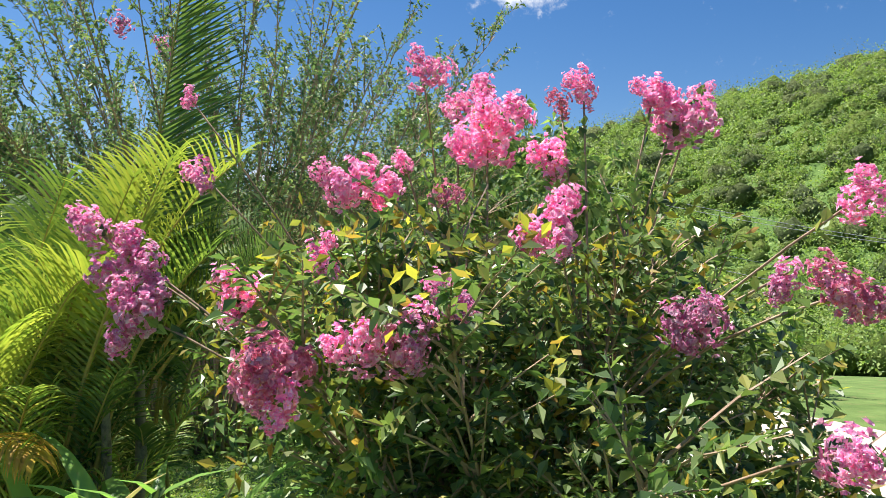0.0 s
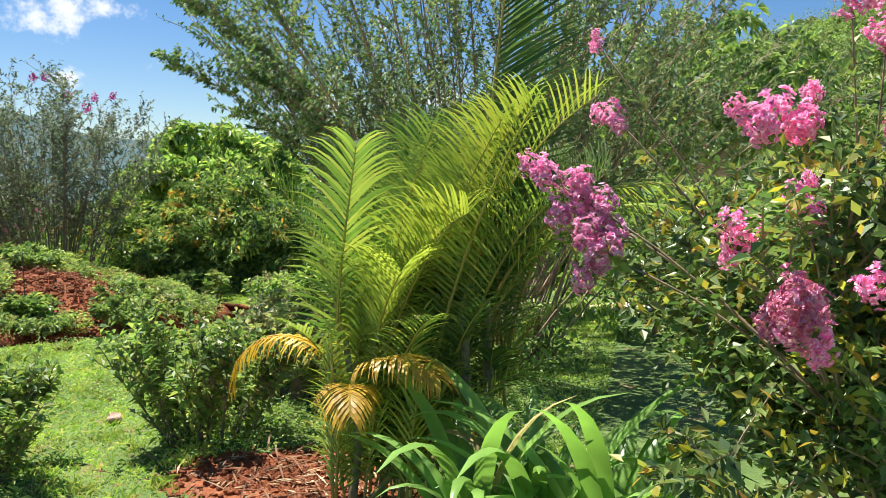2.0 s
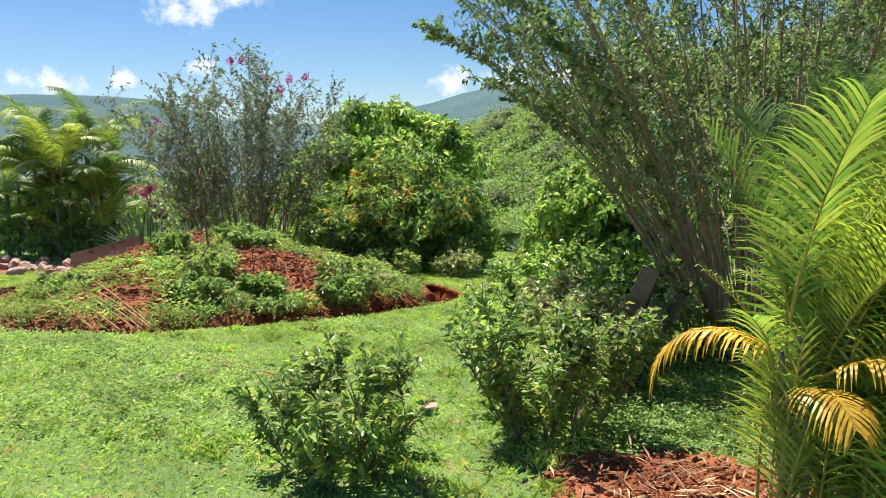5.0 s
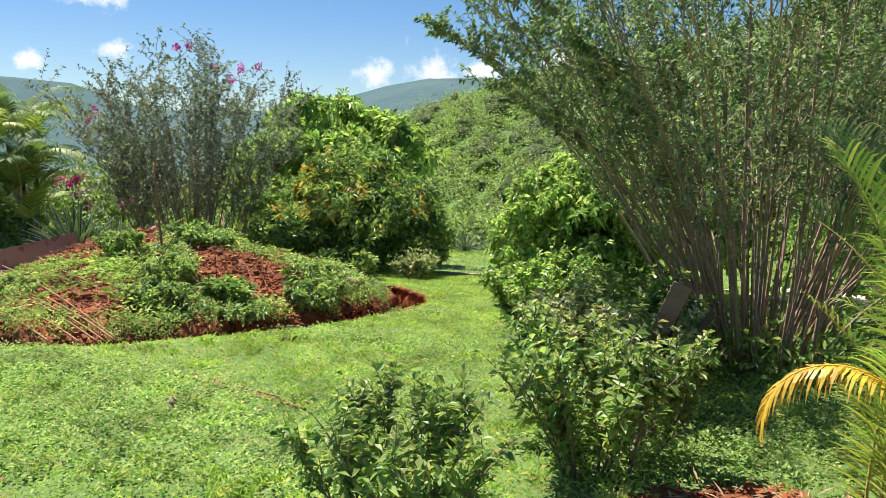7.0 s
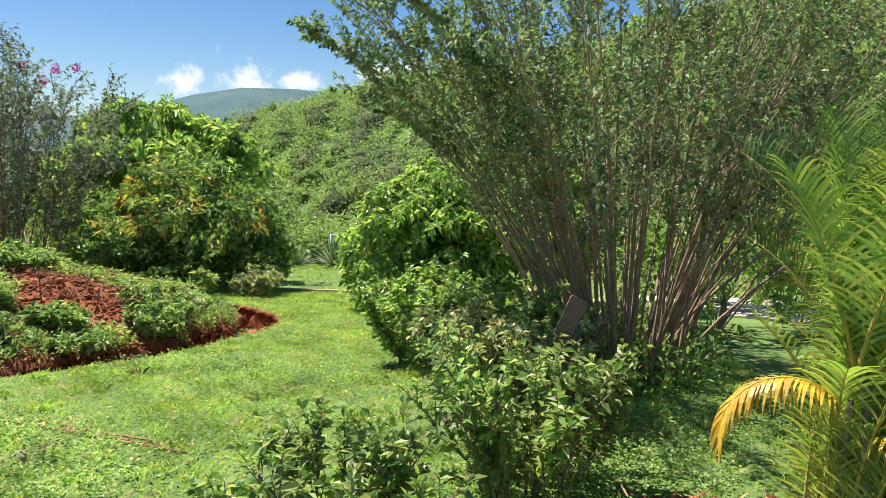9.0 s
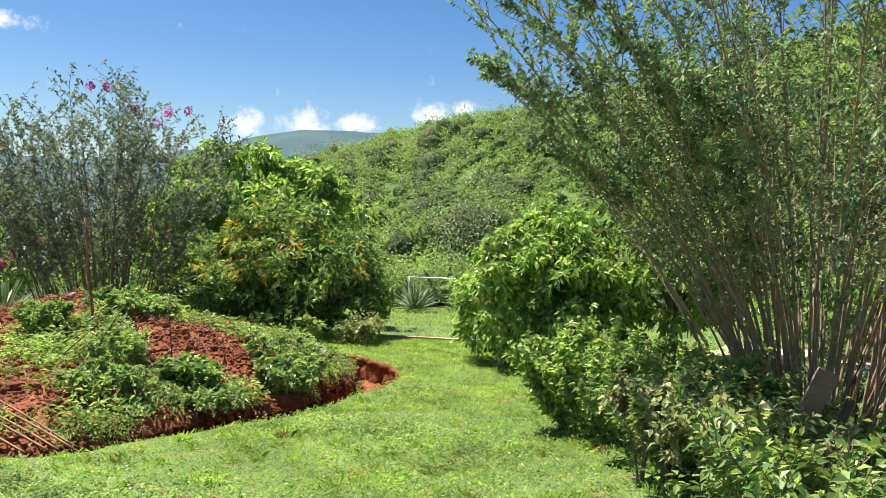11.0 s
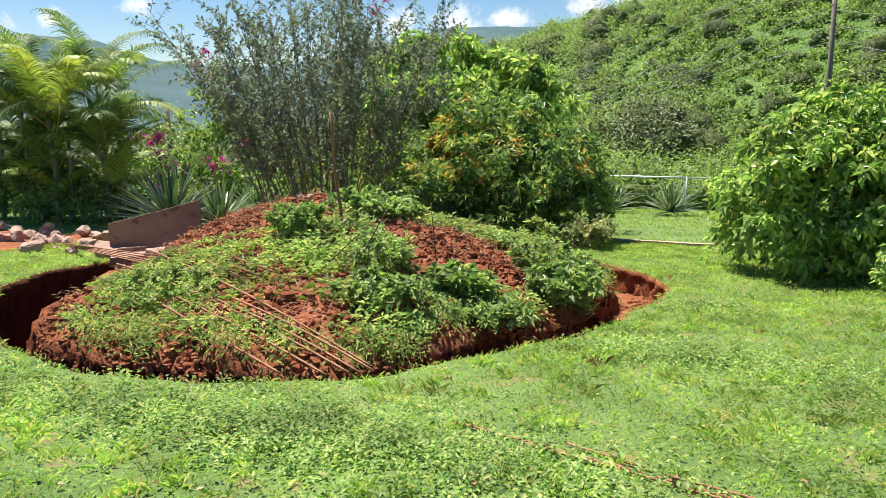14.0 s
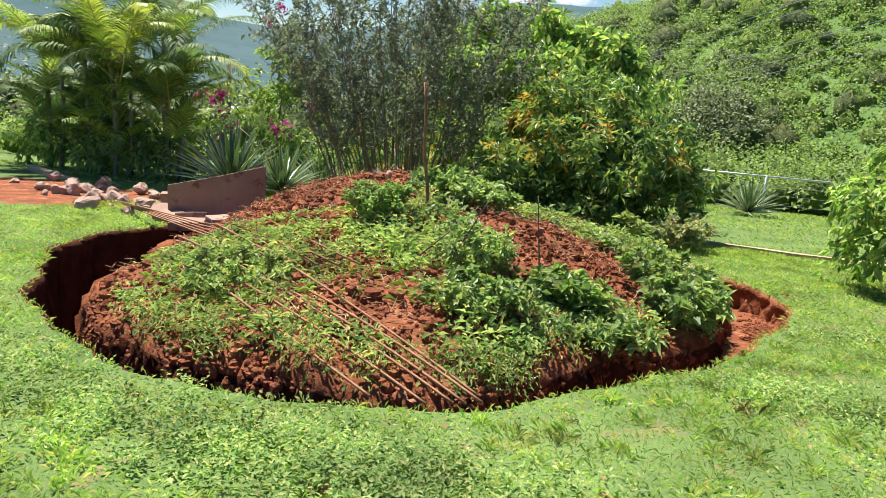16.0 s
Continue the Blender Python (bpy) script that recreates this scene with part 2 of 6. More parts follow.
DRYPALM = foliage("dry_palm_leaflet", [(0.40, 0.27, 0.14), (0.52, 0.38, 0.20), (0.34, 0.22, 0.11)], 0.2, 0.6, 1.0)
RACHIS = surface("palm_rachis", (0.30, 0.24, 0.05), (0.46, 0.36, 0.10), 0.45, 6, 0.1, 40)
SHEATH = surface("palm_sheath", (0.20, 0.24, 0.05), (0.42, 0.40, 0.12), 0.5, 5, 0.2, 40, spots=((0.40, 0.22, 0.08), 0.15, 6))
LILY = foliage("strap_leaf", [(0.06, 0.17, 0.028), (0.09, 0.23, 0.036), (0.13, 0.30, 0.055)], 0.34, 0.3)
LILYDRY = foliage("yellowed_strap_leaf", [(0.50, 0.40, 0.13), (0.60, 0.50, 0.22)], 0.3, 0.5, 1.0)
AGAVE = foliage("agave_green", [(0.032, 0.085, 0.026), (0.045, 0.105, 0.032), (0.06, 0.125, 0.04)], 0.1, 0.45)
AGAVEEDGE = foliage("agave_cream_edge", [(0.50, 0.50, 0.27), (0.58, 0.58, 0.34)], 0.1, 0.5, 1.0)
PINK = foliage("pink_petal", [(0.90, 0.19, 0.53), (0.93, 0.33, 0.64), (0.95, 0.49, 0.75), (0.96, 0.72, 0.87), (0.92, 0.25, 0.58)], 0.42, 0.6, 1.0)
DEEPPINK = foliage("fading_pink_petal", [(0.62, 0.16, 0.30), (0.72, 0.27, 0.42), (0.74, 0.42, 0.54)], 0.3, 0.6, 1.0)
MAGENTA = foliage("magenta_bract", [(0.55, 0.03, 0.28), (0.66, 0.07, 0.38), (0.50, 0.06, 0.34)], 0.35, 0.55, 1.0)
STAMEN = foliage("yellow_stamen", [(0.75, 0.42, 0.04), (0.80, 0.50, 0.08)], 0.2, 0.6, 1.0)
BUD = foliage("seed_bud", [(0.22, 0.07, 0.04), (0.30, 0.12, 0.06), (0.20, 0.12, 0.04)], 0.1, 0.5, 1.0)
DEBRIS = foliage("dry_litter", [(0.28, 0.12, 0.06), (0.40, 0.22, 0.12), (0.20, 0.08, 0.045), (0.45, 0.33, 0.2), (0.50, 0.40, 0.25)], 0.1, 0.8, 1.0)
WOODS = foliage("woodland_leaf", [(0.05, 0.105, 0.018), (0.085, 0.16, 0.026), (0.13, 0.21, 0.036), (0.18, 0.25, 0.05)], 0.25, 0.6)
WOODSDARK = foliage("dark_woodland_leaf", [(0.035, 0.075, 0.03), (0.055, 0.10, 0.04), (0.085, 0.13, 0.055)], 0.2, 0.55)



def canopy(name, tones):
    """Foliage seen from far off: tone by tree, mottled, with rough relief."""
    m = foliage(name, tones, 0.25, 0.7)
    nt = m.node_tree
    bsdf = nt.nodes["Principled BSDF"]
    bsdf.inputs["Specular IOR Level"].default_value = 0.1
    co = nt.nodes.new("ShaderNodeTexCoord")
    ns = nt.nodes.new("ShaderNodeTexNoise")
    ns.inputs["Scale"].default_value, ns.inputs["Detail"].default_value, ns.inputs["Roughness"].default_value = 1.6, 8, 0.75
    nt.links.new(co.outputs["Object"], ns.inputs["Vector"])
    bump = nt.nodes.new("ShaderNodeBump")
    bump.inputs["Strength"].default_value, bump.inputs["Distance"].default_value = 1.0, 0.9
    nt.links.new(ns.outputs["Fac"], bump.inputs["Height"])
    nt.links.new(bump.outputs[0], bsdf.inputs["Normal"])
    return m


CANOPY = canopy("hill_canopy", [(0.062, 0.135, 0.021), (0.08, 0.165, 0.025), (0.105, 0.197, 0.032)])
CANOPYDARK = canopy("dark_canopy", [(0.05, 0.10, 0.026), (0.07, 0.125, 0.032), (0.09, 0.15, 0.04)])
SPRAY = foliage("canopy_spray", [(0.05, 0.12, 0.021), (0.082, 0.172, 0.027), (0.122, 0.225, 0.038)], 0.35, 0.6)
SPRAYDARK = foliage("dark_canopy_spray", [(0.045, 0.09, 0.026), (0.062, 0.113, 0.03), (0.085, 0.14, 0.036)], 0.22, 0.6)
# ---- geometry helpers ----
rng = np.random.default_rng(7)


def unit(v):
    v = np.asarray(v, float)
    return v / np.maximum(np.linalg.norm(v, axis=-1, keepdims=True), 1e-9)


def mesh_of(name, verts, faces, mats, index=None, smooth=False):
    """A mesh from an array of vertices and an array of equal-sized faces."""
    verts, faces = np.asarray(verts, np.float32), np.asarray(faces, np.int32)
    me = bpy.data.meshes.new(name)
    me.vertices.add(len(verts))
    me.vertices.foreach_set("co", verts.ravel())
    n, k = faces.shape
    me.loops.add(n * k)
    me.loops.foreach_set("vertex_index", faces.ravel())
    me.polygons.add(n)
    me.polygons.foreach_set("loop_start", np.arange(0, n * k, k, dtype=np.int32))
    for m in mats if isinstance(mats, (list, tuple)) else [mats]:
        me.materials.append(m)
    if index is not None:
        me.polygons.foreach_set("material_index", np.asarray(index, np.int32))
    me.polygons.foreach_set("use_smooth", np.full(n, smooth, bool))
    me.update(calc_edges=True)
    me.validate()
    return me


def thing(name, at, label, category, group="", kind=""):
    ob = new(name)
    ob.location = at
    ob.empty_display_size = 0.1
    return tagged(ob, label, category, group, kind)


def piece(name, me, parent=None, label=""):
    ob = new(name, me)
    ob.parent = parent
    return tagged(ob, label)


def join(chunks):
    """Joins (verts, faces) pairs of equal face size."""
    vs, fs, n = [], [], 0
    for v, f in chunks:
        vs.append(v)
        fs.append(np.asarray(f) + n)
        n += len(v)
    return np.concatenate(vs), np.concatenate(fs)


def tube(path, radii, sides=6):
    """A tapered tube of quads along a path, its ends pinched shut."""
    path = np.asarray(path, float)
    radii = np.broadcast_to(np.asarray(radii, float), (len(path),))
    d = unit(np.gradient(path, axis=0))
    ref = np.where(np.abs(d[:, 2:3]) > 0.9, np.array([[1.0, 0, 0]]), np.array([[0, 0, 1.0]]))
    a = unit(np.cross(d, ref))
    b = np.cross(d, a)
    path = np.concatenate([path[:1], path, path[-1:]])
    a, b = (np.concatenate([q[:1], q, q[-1:]]) for q in (a, b))
    radii = np.concatenate([[1e-4], radii, [1e-4]])
    ang = np.arange(sides) / sides * 2 * np.pi
    v = path[:, None] + radii[:, None, None] * (np.cos(ang)[None, :, None] * a[:, None] + np.sin(ang)[None, :, None] * b[:, None])
    n = len(path)
    i, j = np.meshgrid(np.arange(n - 1), np.arange(sides), indexing="ij")
    f = np.stack([i * sides + j, i * sides + (j + 1) % sides, (i + 1) * sides + (j + 1) % sides, (i + 1) * sides + j], -1).reshape(-1, 4)
    return v.reshape(-1, 3), f


def blades(p, d, n, length, width, droop=0.15, fold=0.12):
    """Pointed leaves: base, direction, face normal, length and width of each. Two triangles folded along the midrib."""
    p, d = np.asarray(p, float), unit(d)
    m = len(p)
    length, width = np.broadcast_to(length, (m,))[:, None], np.broadcast_to(width, (m,))[:, None]
    s = unit(np.cross(d, n))
    up = np.cross(s, d)
    mid = p + d * length * 0.45 + up * width * fold
    tip = p + d * length - np.array([0, 0, 1.0]) * length * droop
    v = np.stack([p, mid + s * width * 0.5, tip, mid - s * width * 0.5], 1).reshape(-1, 3)
    k = np.arange(m)[:, None] * 4
    f = np.concatenate([k + [0, 1, 2], k + [0, 2, 3]], 1).reshape(-1, 3)
    return v, f


def rand_dirs(n):
    return unit(rng.normal(size=(n, 3)))


def ribbon(path, width, side, fold=0.25):
    """A strap leaf: two columns of quads meeting in a keel."""
    path, side = np.asarray(path, float), unit(side)
    width = np.asarray(width, float)[:, None]
    d = unit(np.gradient(path, axis=0))
    up = np.cross(np.broadcast_to(side, d.shape), d)
    l, r = path - side * width / 2 + up * width * fold, path + side * width / 2 + up * width * fold
    n = len(path)
    v = np.stack([l, path, r], 1).reshape(-1, 3)
    i = np.arange(n - 1)[:, None] * 3
    f = np.concatenate([i + [0, 1, 4, 3], i + [1, 2, 5, 4]], 1).reshape(-1, 4)
    return v, f


# ---- land ----
YS = [-40, -5, 1.5, 4.5, 6.5, 10.5, 14.3, 20, 28, 60, 200, 500]
ZS = [0.3, 0.05, 0.0, -0.12, -0.28, -0.55, -0.8, -1.3, -2.0, -6, -16, -18]
RIDGE_AZ = [-180, -120, -75, -45, -29, -19, -7.3, -4.2, 0, 7.3, 13.7, 18, 24, 32, 120, 180]
RIDGE_EL = [0, 3, 11, 14.6, 13.9, 11.4, 8.5, 7.9, 7.1, 5.9, 4.0, 2.6, 0.8, 0, 0, 0]
FAR_AZ = [-180, -10, 10, 18, 24, 31, 38.7, 43, 47, 52, 62, 90, 180]
FAR_EL = [2.5, 3.5, 4.7, 5.0, 4.2, 3.0, 3.1, 4.6, 4.9, 4.9, 4.2, 3.0, 2.5]
PIT = (-10.2, 9.55)
EDGE_AZ = [0, 16, 25, 40, 90, 150, 189, 224, 249, 259, 273, 290, 299, 311, 320, 330, 348, 360]
EDGE_R = [3.45, 3.73, 3.84, 3.80, 3.75, 3.85, 4.05, 3.63, 3.76, 3.88, 4.02, 4.04, 3.93, 3.57, 3.45, 3.36, 3.36, 3.45]
APEX = (-10.75, 10.35)


def step(s):
    s = np.clip(s, 0, 1)
    return s * s * (3 - 2 * s)


def wobble(x, y, f, seed=0.0):
    return (np.sin(x * f * 1.3 + seed) * np.sin(y * f * 1.1 + 1.7 * seed) + 0.6 * np.sin(x * f * 2.7 + 2.1 + seed) * np.sin(y * f * 2.3 - seed)
            + 0.35 * np.sin(x * f * 5.1 - seed) * np.sin(y * f * 5.7 + 0.6)) / 1.6


def lawn_height(x, y):
    x, y = np.asarray(x, float), np.asarray(y, float)
    z = np.interp(y, YS, ZS)
    dist = np.hypot(x + 5, y - 1)
    az = np.degrees(np.arctan2(-(x + 5), y - 1))
    h = (np.tan(np.radians(np.interp(az, RIDGE_AZ, RIDGE_EL))) * 150 + 3.0)
    rise = step((dist - 42) / 125) * 0.55 + np.clip((dist - 42) / 108, 0, 1) * 0.45
    on = step(np.interp(az, RIDGE_AZ, RIDGE_EL) / 2.0)
    z = z * (1 - on * step((dist - 45) / 80)) + h * rise * on
    far = np.tan(np.radians(np.interp(az, FAR_AZ, FAR_EL))) * 1500
    z = z + (far + 14 - z * 0.4) * step((dist - 650) / 850)
    z = z + wobble(x, y, 0.8) * 0.025 * step((25 - dist) / 5) + wobble(x, y, 0.05, 1.0) * 1.4 * step((dist - 50) / 60)
    return z


def pit_edge(theta):
    return np.interp(np.degrees(theta) % 360, EDGE_AZ, EDGE_R) + 0.025 * np.sin(11 * theta) + 0.025 * np.sin(23 * theta + 1)


def pit_width(theta):
    """Wide on the west side, narrow along the front and the east."""
    west = np.clip(np.cos(theta - radians(182)), 0, 1) ** 3.2
    east = np.clip(np.cos(theta - radians(22)), 0, 1) ** 6
    return 0.42 + 0.95 * west + 0.22 * east + 0.08 * np.sin(7 * theta)


def mound_height(x, y):
    """Height of the heap over the lawn's level, and how far inside the dug ring a place lies."""
    dx, dy = x - PIT[0], y - PIT[1]
    r, th = np.hypot(dx, dy), np.arctan2(dy, dx)
    inner = pit_edge(th) - pit_width(th)
    ax, ay = x - APEX[0], y - APEX[1]
    ra = np.hypot(ax, ay)
    ux, uy = ax / np.maximum(ra, 1e-6), ay / np.maximum(ra, 1e-6)
    ox, oy = APEX[0] - PIT[0], APEX[1] - PIT[1]
    b = ox * ux + oy * uy
    reach = -b + np.sqrt(np.maximum(b * b + inner ** 2 - ox * ox - oy * oy, 0.01))
    s = np.clip(ra / reach, 0, 1.4)
    h = 0.87 * np.clip(1 - s ** 1.4, 0, 1) + 0.05
    h = h + 0.20 * np.exp(-((x + 11.95) ** 2 + (y - 10.1) ** 2) / 0.9) + 0.20 * np.exp(-((x + 8.75) ** 2 + (y - 9.3) ** 2) / 0.35) + 0.06 * wobble(x, y, 2.1, 3.0) + 0.03 * wobble(x, y, 6.0, 5.0)
    return h, r, th, inner


def ground_height(x, y):
    """Lawn, dug ring and heap together."""
    x, y = np.asarray(x, float), np.asarray(y, float)
    z = lawn_height(x, y)
    h, r, th, inner = mound_height(x, y)
    outer = pit_edge(th)
    west = np.clip(np.cos(th - radians(178)), 0, 1)
    depth = 0.40 + 1.15 * west - 0.16 * np.clip(np.cos(th - radians(15)), 0, 1) ** 6
    out_wall = step((outer + 0.18 - r) / 0.16)
    in_wall = 1 - step((inner - r) / 0.22 + 0.35)
    ring = out_wall * in_wall
    body = np.where(r < inner, h, 0.0)
    return z + body * (1 - in_wall) * step((inner + 0.1 - r) / 0.25) - depth * ring


def axis_lines(lo, hi, cell, ends, ratios):
    core = np.arange(lo, hi + cell / 2, cell)
    left, right, s = [], [], cell
    p = lo
    while p > ends[0]:
        s *= ratios[0]
        p -= s
        left.append(p)
    p, s = core[-1], cell
    while p < ends[1]:
        s *= ratios[1]
        p += s
        right.append(p)
    return np.concatenate([left[::-1], core, right])


def build_ground():
    xs = axis_lines(-15.2, 1.0, 0.10, (-2600, 2600), (1.065, 1.07))
    ys = axis_lines(2.0, 14.5, 0.10, (-600, 2700), (1.3, 1.06))
    gx, gy = np.meshgrid(xs, ys, indexing="ij")
    gz = ground_height(gx, gy)
    v = np.stack([gx, gy, gz], -1).reshape(-1, 3)
    n, m = gx.shape
    i, j = np.meshgrid(np.arange(n - 1), np.arange(m - 1), indexing="ij")
    f = np.stack([i * m + j, (i + 1) * m + j, (i + 1) * m + j + 1, i * m + j + 1], -1).reshape(-1, 4)
    cx, cy = v[f].mean(1)[:, 0], v[f].mean(1)[:, 1]
    r, th = np.hypot(cx - PIT[0], cy - PIT[1]), np.arctan2(cy - PIT[1], cx - PIT[0])
    dist = np.hypot(cx + 5, cy - 1)
    az = np.degrees(np.arctan2(-(cx + 5), cy - 1))
    index = np.zeros(len(f), int)
    rag = wobble(cx, cy, 5.0, 2.0) * 0.12
    index[r < pit_edge(th) + 0.1] = 1
    # bare earth: under the palms and beside the rubble
    bare = [(-2.6, 3.75, 0.75, 0.5), (-18.6, 11.2, 2.6, 1.5), (-16.3, 12.3, 2.2, 0.8)]
    for bx, by, wx, wy in bare:
        index[((cx - bx) / wx) ** 2 + ((cy - by) / wy) ** 2 + rag * 2.5 < 1] = 1
    # ring floor and walls painted shade-dark, all but the sunlit east
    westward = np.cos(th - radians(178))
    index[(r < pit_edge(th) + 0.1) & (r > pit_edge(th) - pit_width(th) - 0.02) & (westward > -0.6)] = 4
    index[(dist > 40) & (az < 22)] = 2
    index[(dist > 60)] = 2
    # past 600 m the ground takes the haze-tinted tone
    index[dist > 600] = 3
    ob = piece("ground", mesh_of("ground", v, f, [GRASS, SOIL, SCRUB, HAZYHILL, SHADEDSOIL], index, True))
    tagged(ob, "lawn running down to a wooded hill, with red earth dug up", "ground", kind="structure")


build_ground()


def gz(x, y):
    return float(ground_height(x, y))


# ---- plants ----
def stem_path(base, az, spread, height, bend, n=9):
    s = np.linspace(0, 1, n)
    out = np.array([math.cos(az), math.sin(az), 0.0])
    side = np.array([-math.sin(az), math.cos(az), 0.0])
    wig = np.cumsum(rng.normal(0, 0.03, n)) * 0.5
    return (np.asarray(base)[None] + out * (spread * s ** bend)[:, None] + side * (wig * s * height * 0.35)[:, None]
            + np.array([0, 0, 1.0]) * (height * (s - 0.12 * spread / max(height, 0.1) * s ** 2))[:, None])


def leafy_twigs(paths, per_stem, s_min, length, n_leaves, leaf, outward=0.6, rise=0.55, s_max=1.0):
    """Twigs along stems, with leaves in two ranks. Gives twig tubes, leaves and the tips."""
    tw, P, D, N, tips = [], [], [], [], []
    for path in paths:
        k = len(path) - 1
        for _ in range(per_stem):
            s = s_min + (s_max - s_min) * rng.random() ** 0.8
            i = min(int(s * k), k - 1)
            start = path[i] + (path[i + 1] - path[i]) * (s * k - i)
            stem_dir = unit(path[i + 1] - path[i])
            d = unit(stem_dir * 0.7 + rand_dirs(1)[0] * np.array([1, 1, 0.5]) * outward + np.array([0, 0, rise]))
            ln = length * rng.uniform(0.5, 1.2) * (1.15 - 0.4 * s)
            u = np.linspace(0, 1, 3)[:, None]
            sag = np.array([0, 0, -1.0]) * ln * 0.16
            pts = start + d * ln * u + sag * u ** 2
            tw.append(tube(pts, np.linspace(0.004, 0.0015, 3) * (1 + leaf * 4), 3))
            m = max(3, int(n_leaves * rng.uniform(0.7, 1.25)))
            uu = rng.uniform(0.1, 1.02, m)[:, None]
            P.append(start + d * ln * uu + sag * uu ** 2)
            side = unit(np.cross(d, rand_dirs(1)[0]))
            sign = np.where(np.arange(m) % 2, 1, -1)[:, None]
            D.append(unit(d * 0.55 + side * sign * 0.9 + rng.normal(0, 0.35, (m, 3))))
            N.append(unit(rng.normal(0, 0.45, (m, 3)) + [0, 0, 1.0]))
            tips.append(pts[-1])
    return tw, np.concatenate(P), np.concatenate(D), np.concatenate(N), np.array(tips)


def panicle(centre, size, florets):
    """A ruffled head of small crinkled flowers: petals and yellow hearts."""
    c = rand_dirs(florets) * np.array([0.9, 0.9, 1.15])
    c = c * (1 + 0.35 * np.sin(c[:, :1] * 5 + c[:, 2:] * 4 + np.asarray(centre)[0] * 30))
    c = np.asarray(centre) + c * size * (0.55 + 0.45 * rng.random((florets, 1)))
    out = unit(c - centre)
    P, D, N = [], [], []
    for k in range(6):
        t = unit(np.cross(out, rand_dirs(florets)))
        P.append(c)
        D.append(unit(t + out * rng.uniform(0.1, 0.7, (florets, 1))))
        N.append(out + rng.normal(0, 0.3, (florets, 3)))
    m = len(np.concatenate(P))
    petals = blades(np.concatenate(P), np.concatenate(D), np.concatenate(N), rng.uniform(0.2, 0.36, m) * size, rng.uniform(0.20, 0.34, m) * size, 0.05, 0.3)
    q = c[::3] + out[::3] * size * 0.04
    hearts = blades(q, rand_dirs(len(q)), out[::3], size * 0.09, size * 0.08, 0)
    return petals, hearts


def shrub(name, at, label, category, stems, height, spread, twigs, leaf, leafmat, bark, s_min=0.25, twig_len=0.35, n_leaves=16, base=0.12,
          bend=1.4, radius=0.012, tips=None, group="", wide=0.5, lean=(0, 0), rise=0.55):
    """Many-stemmed shrub: each stem a part, with twigs and leaves."""
    z = gz(*at)
    root = thing(name, (at[0], at[1], z), label, category, group)
    paths = []
    for i in range(stems):
        az = i * 2.39996 + rng.uniform(-0.3, 0.3)
        sp = spread * math.sqrt((i + 0.6) / stems) * rng.uniform(0.8, 1.1)
        b = np.array([math.cos(az), math.sin(az), 0]) * base * rng.uniform(0.2, 1.0) + [0, 0, -0.03]
        p = stem_path(b, az, sp, height * rng.uniform(0.66, 1.05) * (1.0 - 0.18 * (sp / max(spread, 1e-3)) ** 2), bend)
        p[:, :2] += np.linspace(0, 1, len(p))[:, None] ** 1.3 * np.array(lean)
        paths.append(p)
        v, f = tube(p, np.linspace(radius * rng.uniform(0.7, 1.25), radius * 0.22, len(p)), 5)
        piece("stem", mesh_of("stem", v, f, bark, None, True), root)
    tw, P, D, N, tip = leafy_twigs(paths, twigs, s_min, twig_len, n_leaves, leaf, wide, rise)
    v, f = join(tw)
    tagged(piece("brushwood", mesh_of("brushwood", v, f, bark), root), kind="stuff")
    n = len(P)
    ln = rng.uniform(0.6, 1.25, n) * leaf
    v, f = blades(P, D, N, ln, ln * rng.uniform(0.42, 0.58, n), 0.2)
    tagged(piece("foliage", mesh_of("foliage", v, f, leafmat), root), kind="stuff")
    if tips:
        mat2, share, size = tips
        pick = tip[rng.random(len(tip)) < share]
        m = 7
        P2 = np.repeat(pick, m, 0) + rng.normal(0, leaf * 0.6, (len(pick) * m, 3))
        v, f = blades(P2, unit(rng.normal(size=P2.shape) + [0, 0, 0.6]), rand_dirs(len(P2)), size, size * 0.45, 0.1)
        piece("young_growth", mesh_of("young_growth", v, f, mat2), root)
    return root, paths, tip


def flower_head(root, centre, size, florets, mat=None, name="flower_head"):
    petals, hearts = panicle(np.asarray(centre, float), size, florets)
    head = piece(name, mesh_of(name, *petals, mat or PINK), root)
    tagged(piece("stamens", mesh_of("stamens", *hearts, STAMEN), head, "tiny yellow stamens"), kind="stuff")
    return head


